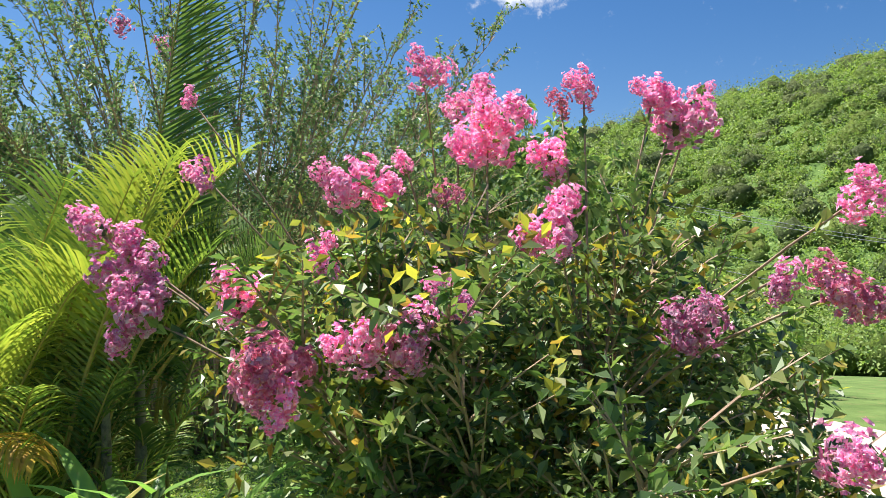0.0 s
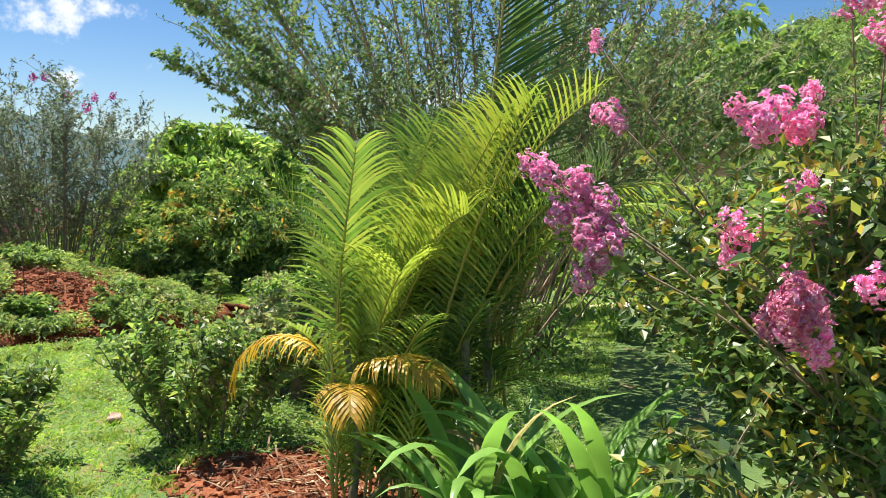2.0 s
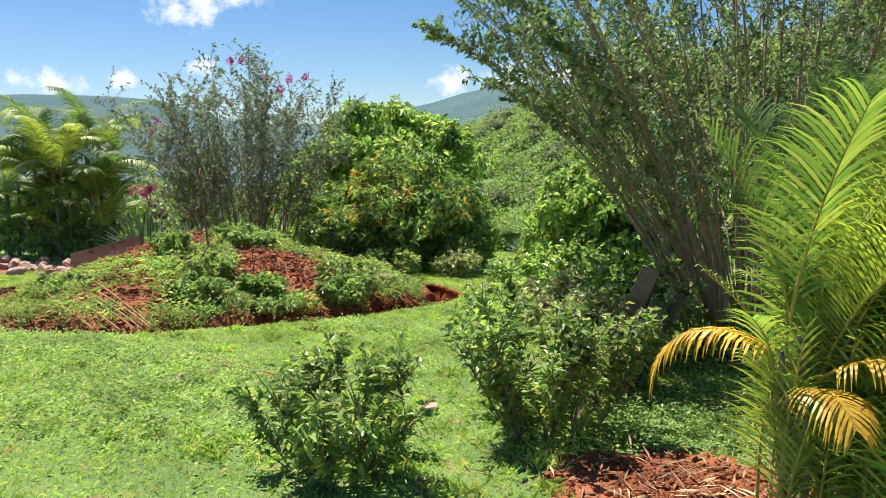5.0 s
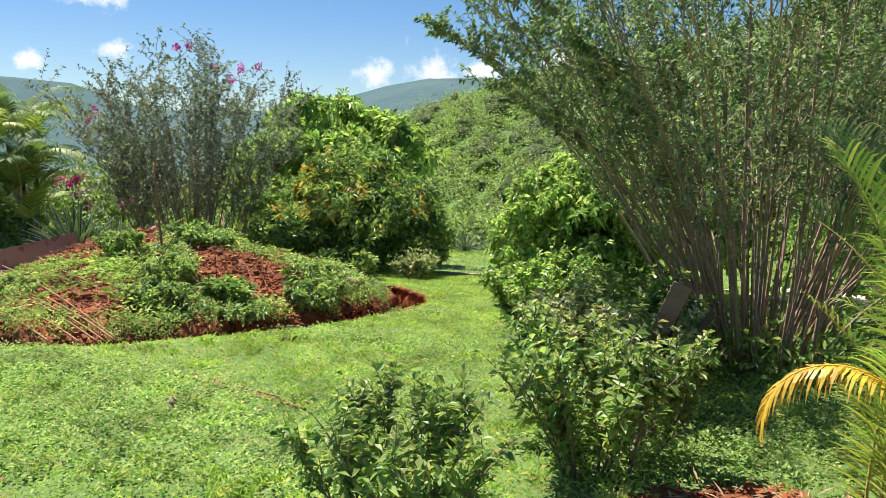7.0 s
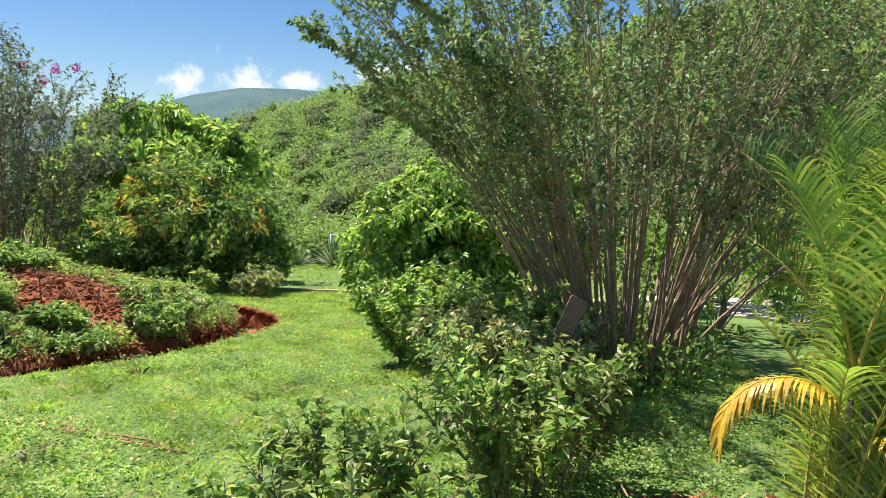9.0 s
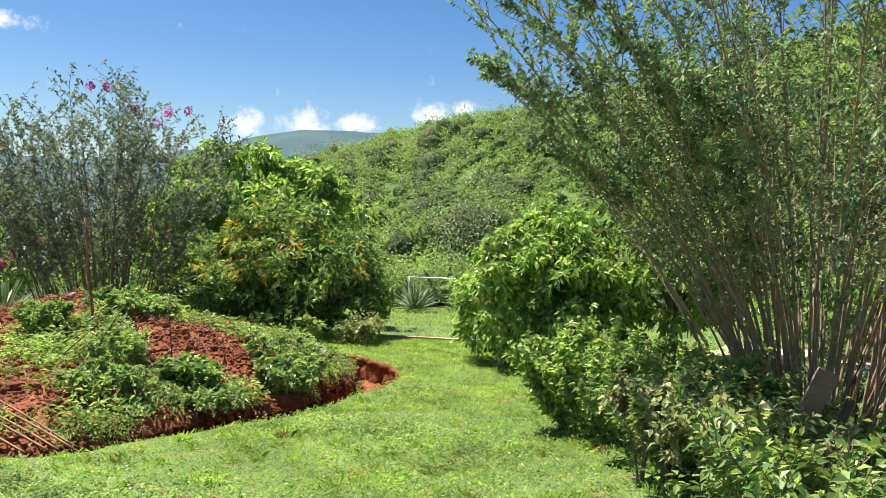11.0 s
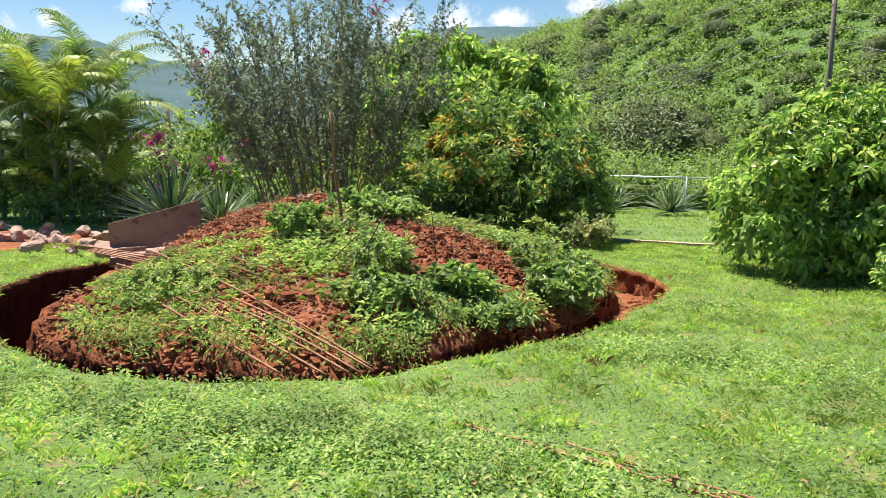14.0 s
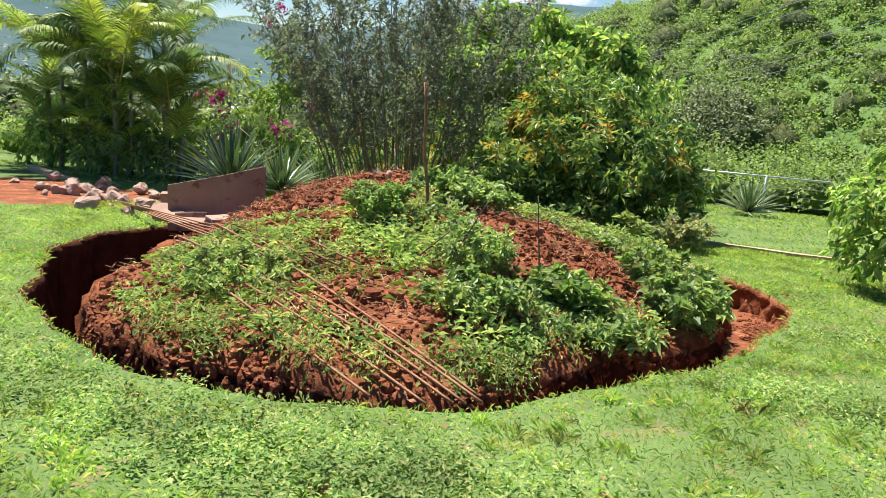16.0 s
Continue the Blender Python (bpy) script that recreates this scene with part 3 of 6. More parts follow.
def dense_tree(name, at, label, category, lobes, whorls, per, leaf, aspect, mats, trunk_r, trunk_h, bark=BARK, accents=None, inner=0.35, droop=0.35, limbs=7, low=-0.85, tuft=0.30):
    """A full crown: whorls of leaves over and inside lobes, on a trunk with limbs. lobes: x, y, z, radius, height radius, local to the base."""
    z = gz(*at)
    root = thing(name, (at[0], at[1], z), label, category)
    s = np.linspace(0, 1, 6)
    path = np.stack([0.05 * np.sin(3 * s), 0.04 * np.sin(4 * s + 1), trunk_h * s - 0.05], 1)
    v, f = tube(path, np.linspace(trunk_r, trunk_r * 0.6, 6), 9)
    piece("trunk", mesh_of("trunk", v, f, bark, None, True), root)
    lobes = np.asarray(lobes, float)
    for i in range(limbs):
        lobe = lobes[i % len(lobes)]
        target = lobe[:3] + rand_dirs(1)[0] * np.array([lobe[3], lobe[3], lobe[4]]) * 0.6
        mid = (path[-1] + target) / 2 + np.array([0, 0, -0.08])
        u = np.linspace(0, 1, 6)[:, None]
        p = path[-2] * (1 - u) ** 2 + 2 * mid * u * (1 - u) + target * u ** 2
        v, f = tube(p, np.linspace(trunk_r * 0.5, 0.012, 6), 6)
        piece("limb", mesh_of("limb", v, f, bark, None, True), root)
    # leafy clumps on the lobes' outsides, with dark gaps between them
    vol = lobes[:, 3] ** 2
    clumps = max(10, whorls // 17)
    pick = rng.choice(len(lobes), clumps, p=vol / vol.sum())
    out = rand_dirs(clumps)
    out[:, 2] = np.where(out[:, 2] < low, -out[:, 2] * 0.8, out[:, 2])
    out = unit(out)
    radii = np.stack([lobes[pick, 3], lobes[pick, 3], lobes[pick, 4]], 1)
    heart = lobes[pick, :3] + out * radii * rng.uniform(0.62, 1.02, (clumps, 1))
    own = rng.integers(0, clumps, whorls)
    reach = (tuft * rng.uniform(0.6, 1.35, clumps))[own]
    dirs = unit(rand_dirs(whorls) + out[own] * 0.75 + [0, 0, 0.35])
    C = heart[own] + dirs * (reach * rng.uniform(0.45, 1.0, whorls))[:, None] * [1.15, 1.15, 0.8]
    deep = rng.random(whorls) < inner * 0.6
    C[deep] = (lobes[pick, :3] + out * radii * 0.55)[own][deep] + rng.normal(0, 0.18, (int(deep.sum()), 3))
    C[:, 2] = np.maximum(C[:, 2], 0.12 + 0.1 * rng.random(whorls))
    n = whorls * per
    C = C + 0.25 * leaf * rng.normal(size=C.shape)
    P = np.repeat(C, per, 0)
    O = np.repeat(dirs, per, 0)
    ring = unit(np.cross(O, rand_dirs(n)))
    D = unit(ring + O * rng.uniform(0.1, 0.9, (n, 1)) + [0, 0, -droop * 0.6] + rng.normal(0, 0.15, (n, 3)))
    N = unit(O * 0.7 + [0, 0, 0.7] + rng.normal(0, 0.85, (n, 3)))
    ln = leaf * rng.uniform(0.65, 1.2, n)
    v, f = blades(P + D * ln[:, None] * 0.1, D, N, ln, ln * aspect, droop)
    index = np.zeros(n, int)
    if accents:
        # clusters of young copper growth on some shoots
        for mat_i, (cx, cy, cz, rr, share) in enumerate(accents):
            near = (np.linalg.norm(C - np.array([cx, cy, cz]), axis=1) < rr) & (rng.random(whorls) < share)
            index[np.repeat(near, per)] = 1
    piece("crown", mesh_of("crown", v, f, mats, np.repeat(index, 2)), root)
    return root


def frond(root, base, az, rise, length, leaflets, leaflet, mats, curve=0.9, vee=0.5, width=0.02, hang=0.5, twist=0.0, name="frond"):
    """A feather palm frond: an arching midrib with two ranks of narrow leaflets."""
    n = 16
    s = np.linspace(0, 1, n)
    ang = rise - curve * s ** 1.4
    step_len = length / (n - 1)
    hor = np.cumsum(np.cos(ang)) * step_len
    ver = np.cumsum(np.sin(ang)) * step_len
    out = np.array([math.cos(az), math.sin(az), 0])
    side0 = np.array([-math.sin(az), math.cos(az), 0])
    path = np.asarray(base) + out * hor[:, None] + np.array([0, 0, 1.0]) * ver[:, None] + side0 * (0.06 * length * np.sin(s * 2 + az))[:, None]
    rv, rf = tube(path, np.linspace(0.010, 0.002, n) * (0.6 + 0.4 * length), 5)
    k = leaflets
    u = np.repeat(np.linspace(0.16, 0.99, k), 2)
    sign = np.tile([1.0, -1.0], k)
    idx = np.clip((u * (n - 1)).astype(int), 0, n - 2)
    w = (u * (n - 1) - idx)[:, None]
    P = path[idx] * (1 - w) + path[idx + 1] * w
    T = unit(path[idx + 1] - path[idx])
    side = side0 * math.cos(twist) + np.array([0, 0, 1.0]) * math.sin(twist)
    S = side[None] * sign[:, None]
    up = unit(np.cross(T, S) * sign[:, None])
    ln = leaflet * (0.45 + 0.55 * np.sin(np.pi * np.clip(u * 0.92 + 0.1, 0, 1)) ** 0.7) * rng.uniform(0.88, 1.08, len(u))
    d0 = unit(S * 0.8 + T * (0.55 + 0.5 * u[:, None]) + up * vee + rng.normal(0, 0.05, (len(u), 3)))
    segs = 4
    vs, fs = [], []
    pts = [P]
    d = d0
    for j in range(segs):
        d = unit(d + np.array([0, 0, -1.0]) * hang * 0.28 * (j + 0.4))
        pts.append(pts[-1] + d * (ln / segs)[:, None])
    wid = np.array([0.6, 1.0, 0.85, 0.5, 0.06]) * width
    acr = unit(np.cross(d0, up))
    for j in range(segs + 1):
        vs += [pts[j] - acr * wid[j] / 2, pts[j] + acr * wid[j] / 2]
    m = len(u)
    V = np.stack(vs, 1)
    base_i = np.arange(m)[:, None] * (2 * (segs + 1))
    F = np.concatenate([base_i + [2 * j, 2 * j + 1, 2 * j + 3, 2 * j + 2] for j in range(segs)], 0)
    v, f = join([(rv, rf), (V.reshape(-1, 3), F)])
    index = np.zeros(len(f), int)
    index[len(rf):] = 1
    return piece(name, mesh_of(name, v, f, [mats[0], mats[1]], index), root)


def cane(root, base, top, r, name="stem", mat=None):
    """A ringed palm cane."""
    n = 26
    s = np.linspace(0, 1, n)[:, None]
    p = np.asarray(base) * (1 - s) + np.asarray(top) * s + np.array([0.03, 0.02, 0]) * np.sin(s * 4)
    rr = r * (1 - 0.3 * s[:, 0]) * (1 + 0.10 * (np.arange(n) % 3 == 0))
    v, f = tube(p, rr, 8)
    return piece(name, mesh_of(name, v, f, mat or CANE, None, True), root)


def agave(at, size, label, group="variegated agaves"):
    """A rosette of stiff sword leaves with cream margins, each leaf a part."""
    root = thing("agave", (at[0], at[1], gz(*at)), label, "agave", group)
    count = 64
    for i in range(count):
        az = i * 2.39996
        tilt = radians(82 - 78 * (i / count) ** 0.8 + rng.uniform(-5, 5))
        ln = size * rng.uniform(0.88, 1.08)
        d = np.array([math.cos(az) * math.sin(math.pi / 2 - tilt), math.sin(az) * math.sin(math.pi / 2 - tilt), math.sin(tilt)])
        s = np.linspace(0, 1, 6)[:, None]
        p = np.array([0, 0, 0.10 * size]) + d * ln * s + np.array([0, 0, -0.10]) * ln * s ** 2.5 + d * np.array([1, 1, 0]) * 0.03
        side = np.array([-math.sin(az), math.cos(az), 0])
        up = np.cross(side, d)
        w = np.array([0.5, 0.85, 1.0, 0.8, 0.5, 0.03])[:, None] * size * 0.075
        cols = np.stack([p - side * w / 2 + up * w * 0.22, p - side * w * 0.42, p + side * w * 0.42, p + side * w / 2 + up * w * 0.22], 1).reshape(-1, 3)
        a = np.arange(5)[:, None] * 4
        f = np.concatenate([a + [0, 1, 5, 4], a + [1, 2, 6, 5], a + [2, 3, 7, 6]], 0)
        piece("leaf", mesh_of("leaf", cols, f, [AGAVEEDGE, AGAVE], np.repeat([0, 1, 0], 5)), root)
    return root


def strap_plant(at, count, length, label):
    root = thing("strap_leaved_lily", (at[0], at[1], gz(*at)), label, "lily", "strap-leaved lilies")
    for i in range(count):
        az = i * 2.39996 + rng.uniform(-0.3, 0.3)
        ln = length * rng.uniform(0.6, 1.1)
        rise = radians(rng.uniform(60, 88))
        n = 9
        s = np.linspace(0, 1, n)
        ang = rise - rng.uniform(0.9, 2.2) * s ** 1.8
        hor, ver = np.cumsum(np.cos(ang)) * ln / n, np.cumsum(np.sin(ang)) * ln / n
        out = np.array([math.cos(az), math.sin(az), 0])
        p = out * (hor + 0.02)[:, None] + np.array([0, 0, 1.0]) * ver[:, None] + [0, 0, -0.02]
        w = ln * 0.082 * np.array([0.7, 0.9, 1.0, 1.0, 0.95, 0.85, 0.65, 0.4, 0.05])
        v, f = ribbon(p, w, [-math.sin(az), math.cos(az), 0], 0.18)
        piece("leaf", mesh_of("leaf", v, f, LILYDRY if i % 17 == 5 else LILY, None, True), root)
    return root


# the pink crape myrtle beside the path
def pink_crape():
    at = (0.26, 2.78)
    root, paths, tip = shrub("crape_myrtle", at, "pink-flowering crape myrtle shrub in full bloom beside the drive", "crape myrtle", 46, 1.80, 0.98, 34, 0.052,
                             CRAPELEAF, SMOOTHBARK, 0.34, 0.42, 22, 0.20, 1.25, 0.012, (YOUNGLEAF, 0.34, 0.05), "", 0.85, (-0.08, 0.05), 0.3)
    z = gz(*at)
    heads = HEADS_LOW + HEADS_HIGH
    for i, (x, y, zz, size) in enumerate(heads):
        size *= 0.9
        c = np.array([x - at[0], y - at[1], zz - z])
        count = 5 if size > 0.075 else 3
        for k in range(count):
            off = rand_dirs(1)[0] * size * 0.95 * (k > 0)
            flower_head(root, c + off, size * (0.72 if k == 0 else rng.uniform(0.4, 0.62)), int(44 + 380 * size), DEEPPINK if i % 7 == 5 else PINK)
        # the shoot that carries it
        j = int(np.argmin([np.linalg.norm(p[5] - c) for p in paths]))
        u = np.linspace(0, 1, 6)[:, None]
        a = paths[j][5]
        p = a * (1 - u) + c * u + np.array([0, 0, 0.06]) * np.sin(u * math.pi)
        v, f = tube(p, np.linspace(0.005, 0.003, 6), 4)
        piece("shoot", mesh_of("shoot", v, f, SMOOTHBARK, None, True), root)
        m = 16
        P = p[2] + (c - p[2]) * rng.random((m, 1))
        v, f = blades(P, unit(rng.normal(0, 0.7, (m, 3)) + unit(c - a)), unit(rng.normal(0, 0.4, (m, 3)) + [0, 0, 1]), 0.055, 0.03, 0.2)
        piece("shoot_leaves", mesh_of("shoot_leaves", v, f, CRAPELEAF), root)
    # the close leafage inside the shrub
    n = 9000
    d = rand_dirs(n) * np.array([1.05, 0.85, 0.52]) * (rng.random((n, 1)) ** 0.4)
    P = d + [-0.05, 0.05, 1.12]
    P = P[wobble(P[:, 0] + P[:, 2], P[:, 1] - P[:, 2], 4.0, 2.0) > -0.25]
    P = P[P[:, 2] > 0.12]
    n = len(P)
    ln = rng.uniform(0.03, 0.062, n)
    v, f = blades(P, unit(rng.normal(size=(n, 3)) * [1, 1, 0.5]), unit(rng.normal(0, 0.5, (n, 3)) + [0, 0, 1]), ln, ln * 0.52, 0.2)
    tagged(piece("foliage", mesh_of("foliage", v, f, CRAPELEAF), root), kind="stuff")


HEADS_LOW = [
    (-1.07, 2.44, 1.56, 0.075),
    (-0.95, 2.44, 1.46, 0.090),
    (-0.89, 2.35, 1.32, 0.100),
    (-0.87, 2.77, 1.77, 0.070),
    (-0.52, 2.09, 1.40, 0.075),
    (-0.40, 1.97, 1.25, 0.100),
    (-0.37, 1.92, 1.18, 0.075),
    (-0.36, 2.23, 1.49, 0.065),
    (-0.19, 1.92, 1.29, 0.075),
    (-0.11, 1.93, 1.29, 0.085),
    (-0.33, 2.80, 1.77, 0.110),
    (-0.44, 2.78, 1.76, 0.060),
    (-0.04, 2.53, 1.70, 0.055),
    (-0.13, 2.75, 2.13, 0.080),
    (0.07, 2.77, 2.09, 0.070),
    (0.09, 2.65, 1.90, 0.130),
]
HEADS_HIGH = [
    (-0.01, 2.79, 2.00, 0.070),
    (0.29, 2.59, 1.85, 0.075),
    (0.39, 2.64, 2.05, 0.070),
    (0.32, 2.66, 2.02, 0.050),
    (0.58, 2.51, 2.02, 0.065),
    (0.64, 2.51, 1.94, 0.110),
    (0.26, 2.24, 1.60, 0.090),
    (0.74, 2.56, 2.04, 0.040),
    (-0.01, 2.08, 1.41, 0.075),
    (0.86, 1.87, 1.65, 0.065),
    (0.80, 1.80, 1.45, 0.075),
    (0.74, 1.93, 1.49, 0.055),
    (0.61, 2.07, 1.37, 0.085),
    (0.71, 1.61, 1.17, 0.075),
    (-0.93, 2.82, 2.03, 0.040),
    (-0.19, 2.91, 1.84, 0.050),
]
pink_crape()

# the feather palms behind it
def near_palms():
    specs = [((-2.08, 3.62), 0.62, 5, 1.20, 0), ((-1.87, 3.72), 0.70, 5, 1.35, 0), ((-1.70, 3.80), 0.62, 5, 1.35, 0), ((-1.60, 4.15), 0.7, 6, 1.4, 1)]
    for q, (at, h, count, ln, dark) in enumerate(specs):
        root = thing("feather_palm", (at[0], at[1], gz(*at)), ("dark green feather palm growing behind the others" if dark else "bright green feather palm with slender ringed canes"), "palm", "feather palms by the path")
        for c in range(2):
            b = np.array([rng.uniform(-0.08, 0.08), rng.uniform(-0.06, 0.06), -0.03])
            top = b + [rng.uniform(-0.12, 0.12), rng.uniform(-0.1, 0.1), h * rng.uniform(0.8, 1.0)]
            cane(root, b, top, 0.014, mat=SHEATH if c else CANE)
            s = np.linspace(0, 1, 8)[:, None]
            cs = top - [0, 0, 0.02] + np.array([0, 0, 0.36]) * s
            v, f = tube(cs, np.linspace(0.022, 0.010, 8), 8)
            piece("crownshaft", mesh_of("crownshaft", v, f, SHEATH, None, True), root)
            for i in range(count):
                # most fronds lean to the east, some stand upright
                az = radians((-50, 20, 75, 150, -15, 45)[i % 6] + rng.uniform(-25, 25))
                rise = radians(rng.uniform(74, 90))
                frond(root, top + [0, 0, rng.uniform(-0.2, 0.2)], az, rise, ln * rng.uniform(0.75, 1.1), 40, 0.42, (RACHIS, DARKPALM if dark or i == 3 else GOLDPALM if (i + c) % 3 else PALMLEAF), rng.uniform(0.35, 1.0), 1.0, 0.0125, 0.42)
        for k in range(8):
            frond(root, (rng.uniform(-0.1, 0.1), rng.uniform(-0.1, 0.1), 0.03 + 0.05 * k), 2.4 * k + q, radians(rng.uniform(68, 86)), rng.uniform(0.5, 0.95), 24, 0.26, (RACHIS, DARKPALM if (k + q) % 3 == 0 else PALMLEAF), rng.uniform(0.4, 1.1), 0.45, 0.012, 0.5)
    return


near_palms()


def palm_fronds():
    """Single great fronds: the tall dark one, the two dying yellow ones and the dry arching one."""
    x, y = -1.60, 3.95
    root = thing("feather_palm", (x, y, gz(x, y)), "palm with a tall dark upright frond and dry side fronds", "palm", "feather palms by the path")
    cane(root, (0, 0, -0.03), (0.06, 0.05, 1.02), 0.036)
    cane(root, (-0.12, 0.05, -0.03), (-0.30, 0.0, 0.9), 0.030)
    frond(root, (0.0, -0.18, 0.92), radians(205), radians(98), 2.2, 64, 0.56, (RACHIS, DARKPALM), 0.05, 0.9, 0.030, 0.08)
    cane(root, (-0.10, -0.16, -0.03), (0.0, -0.18, 0.95), 0.030)
    frond(root, (0.06, 0.05, 0.95), radians(-10), radians(66), 1.30, 42, 0.46, (RACHIS, GOLDPALM), 1.45, 0.2, 0.016, 0.9)
    frond(root, (0.06, 0.05, 0.9), radians(15), radians(60), 1.25, 42, 0.46, (RACHIS, PALMLEAF), 1.3, 0.2, 0.018, 0.8)
    frond(root, (0.0, 0.05, 0.9), radians(70), radians(66), 1.3, 42, 0.44, (RACHIS, DARKPALM), 1.2, 0.2, 0.018, 0.8)
    x, y = -2.14, 3.45
    root = thing("feather_palm", (x, y, gz(x, y)), "young palm with two dying bright yellow fronds", "palm", "feather palms by the path")
    cane(root, (0, 0, -0.03), (0.02, 0.0, 0.85), 0.022)
    frond(root, (0.0, 0.0, 0.66), radians(190), radians(52), 0.78, 30, 0.20, (YELLOWPALM, YELLOWPALM), 2.5, 0.1, 0.018, 1.3, name="dying_frond")
    frond(root, (0.05, -0.02, 0.66), radians(-35), radians(40), 0.60, 30, 0.26, (YELLOWPALM, YELLOWPALM), 1.2, 0.2, 0.016, 0.8, name="dying_frond")
    frond(root, (0.05, -0.02, 0.60), radians(-75), radians(35), 0.42, 24, 0.24, (YELLOWPALM, YELLOWPALM), 1.4, 0.2, 0.014, 0.8)
    for k in range(26):
        # crowded young shoots round the canes
        frond(root, (rng.uniform(-0.12, 0.42), rng.uniform(-0.08, 0.25), 0.0), rng.uniform(0, 6.28), radians(rng.uniform(78, 89)), rng.uniform(0.45, 0.95), 16, rng.uniform(0.16, 0.28), (RACHIS, GOLDPALM if k % 2 else PALMLEAF), rng.uniform(0.1, 0.5), 0.9, 0.012, 0.2, name="young_frond")
    for k in range(5):
        cane(root, (rng.uniform(-0.1, 0.4), rng.uniform(-0.05, 0.2), -0.03), (rng.uniform(-0.15, 0.5), rng.uniform(-0.05, 0.2), rng.uniform(0.6, 0.95)), 0.017, mat=CANE if k % 2 else SHEATH)
    for k in range(4):
        frond(root, (0.0, 0.0, 0.55 + 0.1 * k), 1.6 * k + 0.3, radians(80), 0.95, 30, 0.36, (RACHIS, PALMLEAF), 0.5, 0.5, 0.016, 0.4)


palm_fronds()
for lx, ly, n_l, l_l in ((-1.42, 3.02, 20, 1.02), (-1.15, 3.08, 24, 1.12), (-0.86, 3.0, 22, 1.02), (-1.28, 2.70, 13, 0.7), (-0.62, 2.82, 12, 0.7), (-1.02, 2.68, 12, 0.68)):
    strap_plant((lx, ly), n_l, l_l, "clump of arching green strap-leaved lilies under the palms")

# shrubs on the lawn
shrub("shrub", (-4.26, 3.25), "small dark green leafy shrub standing on the lawn", "shrub", 20, 0.60, 0.30, 17, 0.062, SHRUBLEAF, BARK, 0.03, 0.28, 13, 0.30, 0.9, 0.008, None, "lawn shrubs", 0.6)
shrub("shrub", (-3.50, 4.35), "loose dark green shrub with arching shoots on the lawn", "shrub", 24, 0.86, 0.44, 18, 0.066, SHRUBLEAF, BARK, 0.03, 0.36, 13, 0.30, 1.0, 0.009, None, "lawn shrubs", 0.6)
shrub("shrub", (-4.30, 7.95), "rounded small-leaved green bush beside the lawn", "shrub", 26, 0.95, 0.60, 26, 0.07, CITRUS, BARK, 0.05, 0.30, 18, 0.25, 1.0, 0.009, None, "lawn shrubs", 0.7)
shrub("variegated_shrub", (-3.35, 5.75), "shrub with cream and pale green variegated leaves", "shrub", 20, 0.80, 0.50, 24, 0.07, PALEVAR, BARK, 0.10, 0.28, 13, 0.15, 1.1, 0.009, None, "", 0.7)
shrub("shrub", (-3.55, 6.85), "leafy green shrub crowding the tall crape myrtle", "shrub", 24, 0.90, 0.65, 24, 0.075, SHRUBLEAF, BARK, 0.05, 0.3, 16, 0.3, 1.0, 0.009, None, "lawn shrubs", 0.7)
for sx, sy in ((-4.03, 6.33), (-3.88, 5.95)):
    shrub("sapling", (sx, sy), "thin young sapling with pale green leaves", "sapling", 3, 0.95, 0.22, 34, 0.06, PALEVAR, BARK, 0.42, 0.30, 13, 0.02, 1.6, 0.012, None, "saplings", 0.9)

# the tall many-stemmed crape myrtle
def tall_crape():
    root, paths, tip = shrub("tall_crape_myrtle", (-2.35, 7.85), "tall many-stemmed crape myrtle thicket of bare brown stems", "crape myrtle", 110, 4.95, 2.75, 30, 0.052, TALLCRAPE,
                             SMOOTHBARK, 0.36, 0.70, 26, 0.72, 1.3, 0.017, None, "", 0.8, (0, 0), 0.45)
    for c in ((-0.9, -0.6, 4.05), (-0.3, -1.0, 3.75), (0.5, -1.2, 4.2)):
        flower_head(root, c, 0.10, 60)
    # long arching side branches reaching over the lawn
    bent = []
    for tx, ty, tz, rise_ in ((-2.95, -1.3, 3.15, 0.5), (-2.6, -0.6, 2.7, 0.4), (-2.2, -1.9, 3.5, 0.5), (-2.75, -1.0, 3.7, 0.5), (-1.6, -2.2, 2.9, 0.4)):
        u = np.linspace(0, 1, 10)[:, None]
        p = np.array([-0.3, -0.1, 0.0]) * (1 - u) ** 2 + 2 * u * (1 - u) * np.array([tx * 0.45, ty * 0.45, tz * 0.8]) + u ** 2 * np.array([tx, ty, tz])
        bent.append(p)
        v, f = tube(p, np.linspace(0.018, 0.003, 10), 5)
        piece("stem", mesh_of("stem", v, f, SMOOTHBARK, None, True), root)
    tw, P, D, N, _ = leafy_twigs(bent, 60, 0.5, 0.30, 17, 0.06, 0.9, 0.35)
    v, f = join(tw)
    tagged(piece("brushwood", mesh_of("brushwood", v, f, SMOOTHBARK), root), kind="stuff")
    v, f = blades(P, D, N, 0.058, 0.03, 0.2)
    tagged(piece("foliage", mesh_of("foliage", v, f, TALLCRAPE), root), kind="stuff")
    # undergrowth round its foot
    n = 1500
    a, r = rng.uniform(0, 2 * np.pi, n), 0.9 * np.sqrt(rng.random(n)) + 0.1
    P = np.stack([r * np.cos(a), r * np.sin(a), rng.uniform(0.02, 0.5, n)], 1)
    v, f = blades(P, unit(rng.normal(size=(n, 3)) + [0, 0, 0.5]), unit(rng.normal(0, 0.5, (n, 3)) + [0, 0, 1]), 0.11, 0.05, 0.3)
    piece("undergrowth", mesh_of("undergrowth", v, f, DARKWEED), root)


tall_crape()


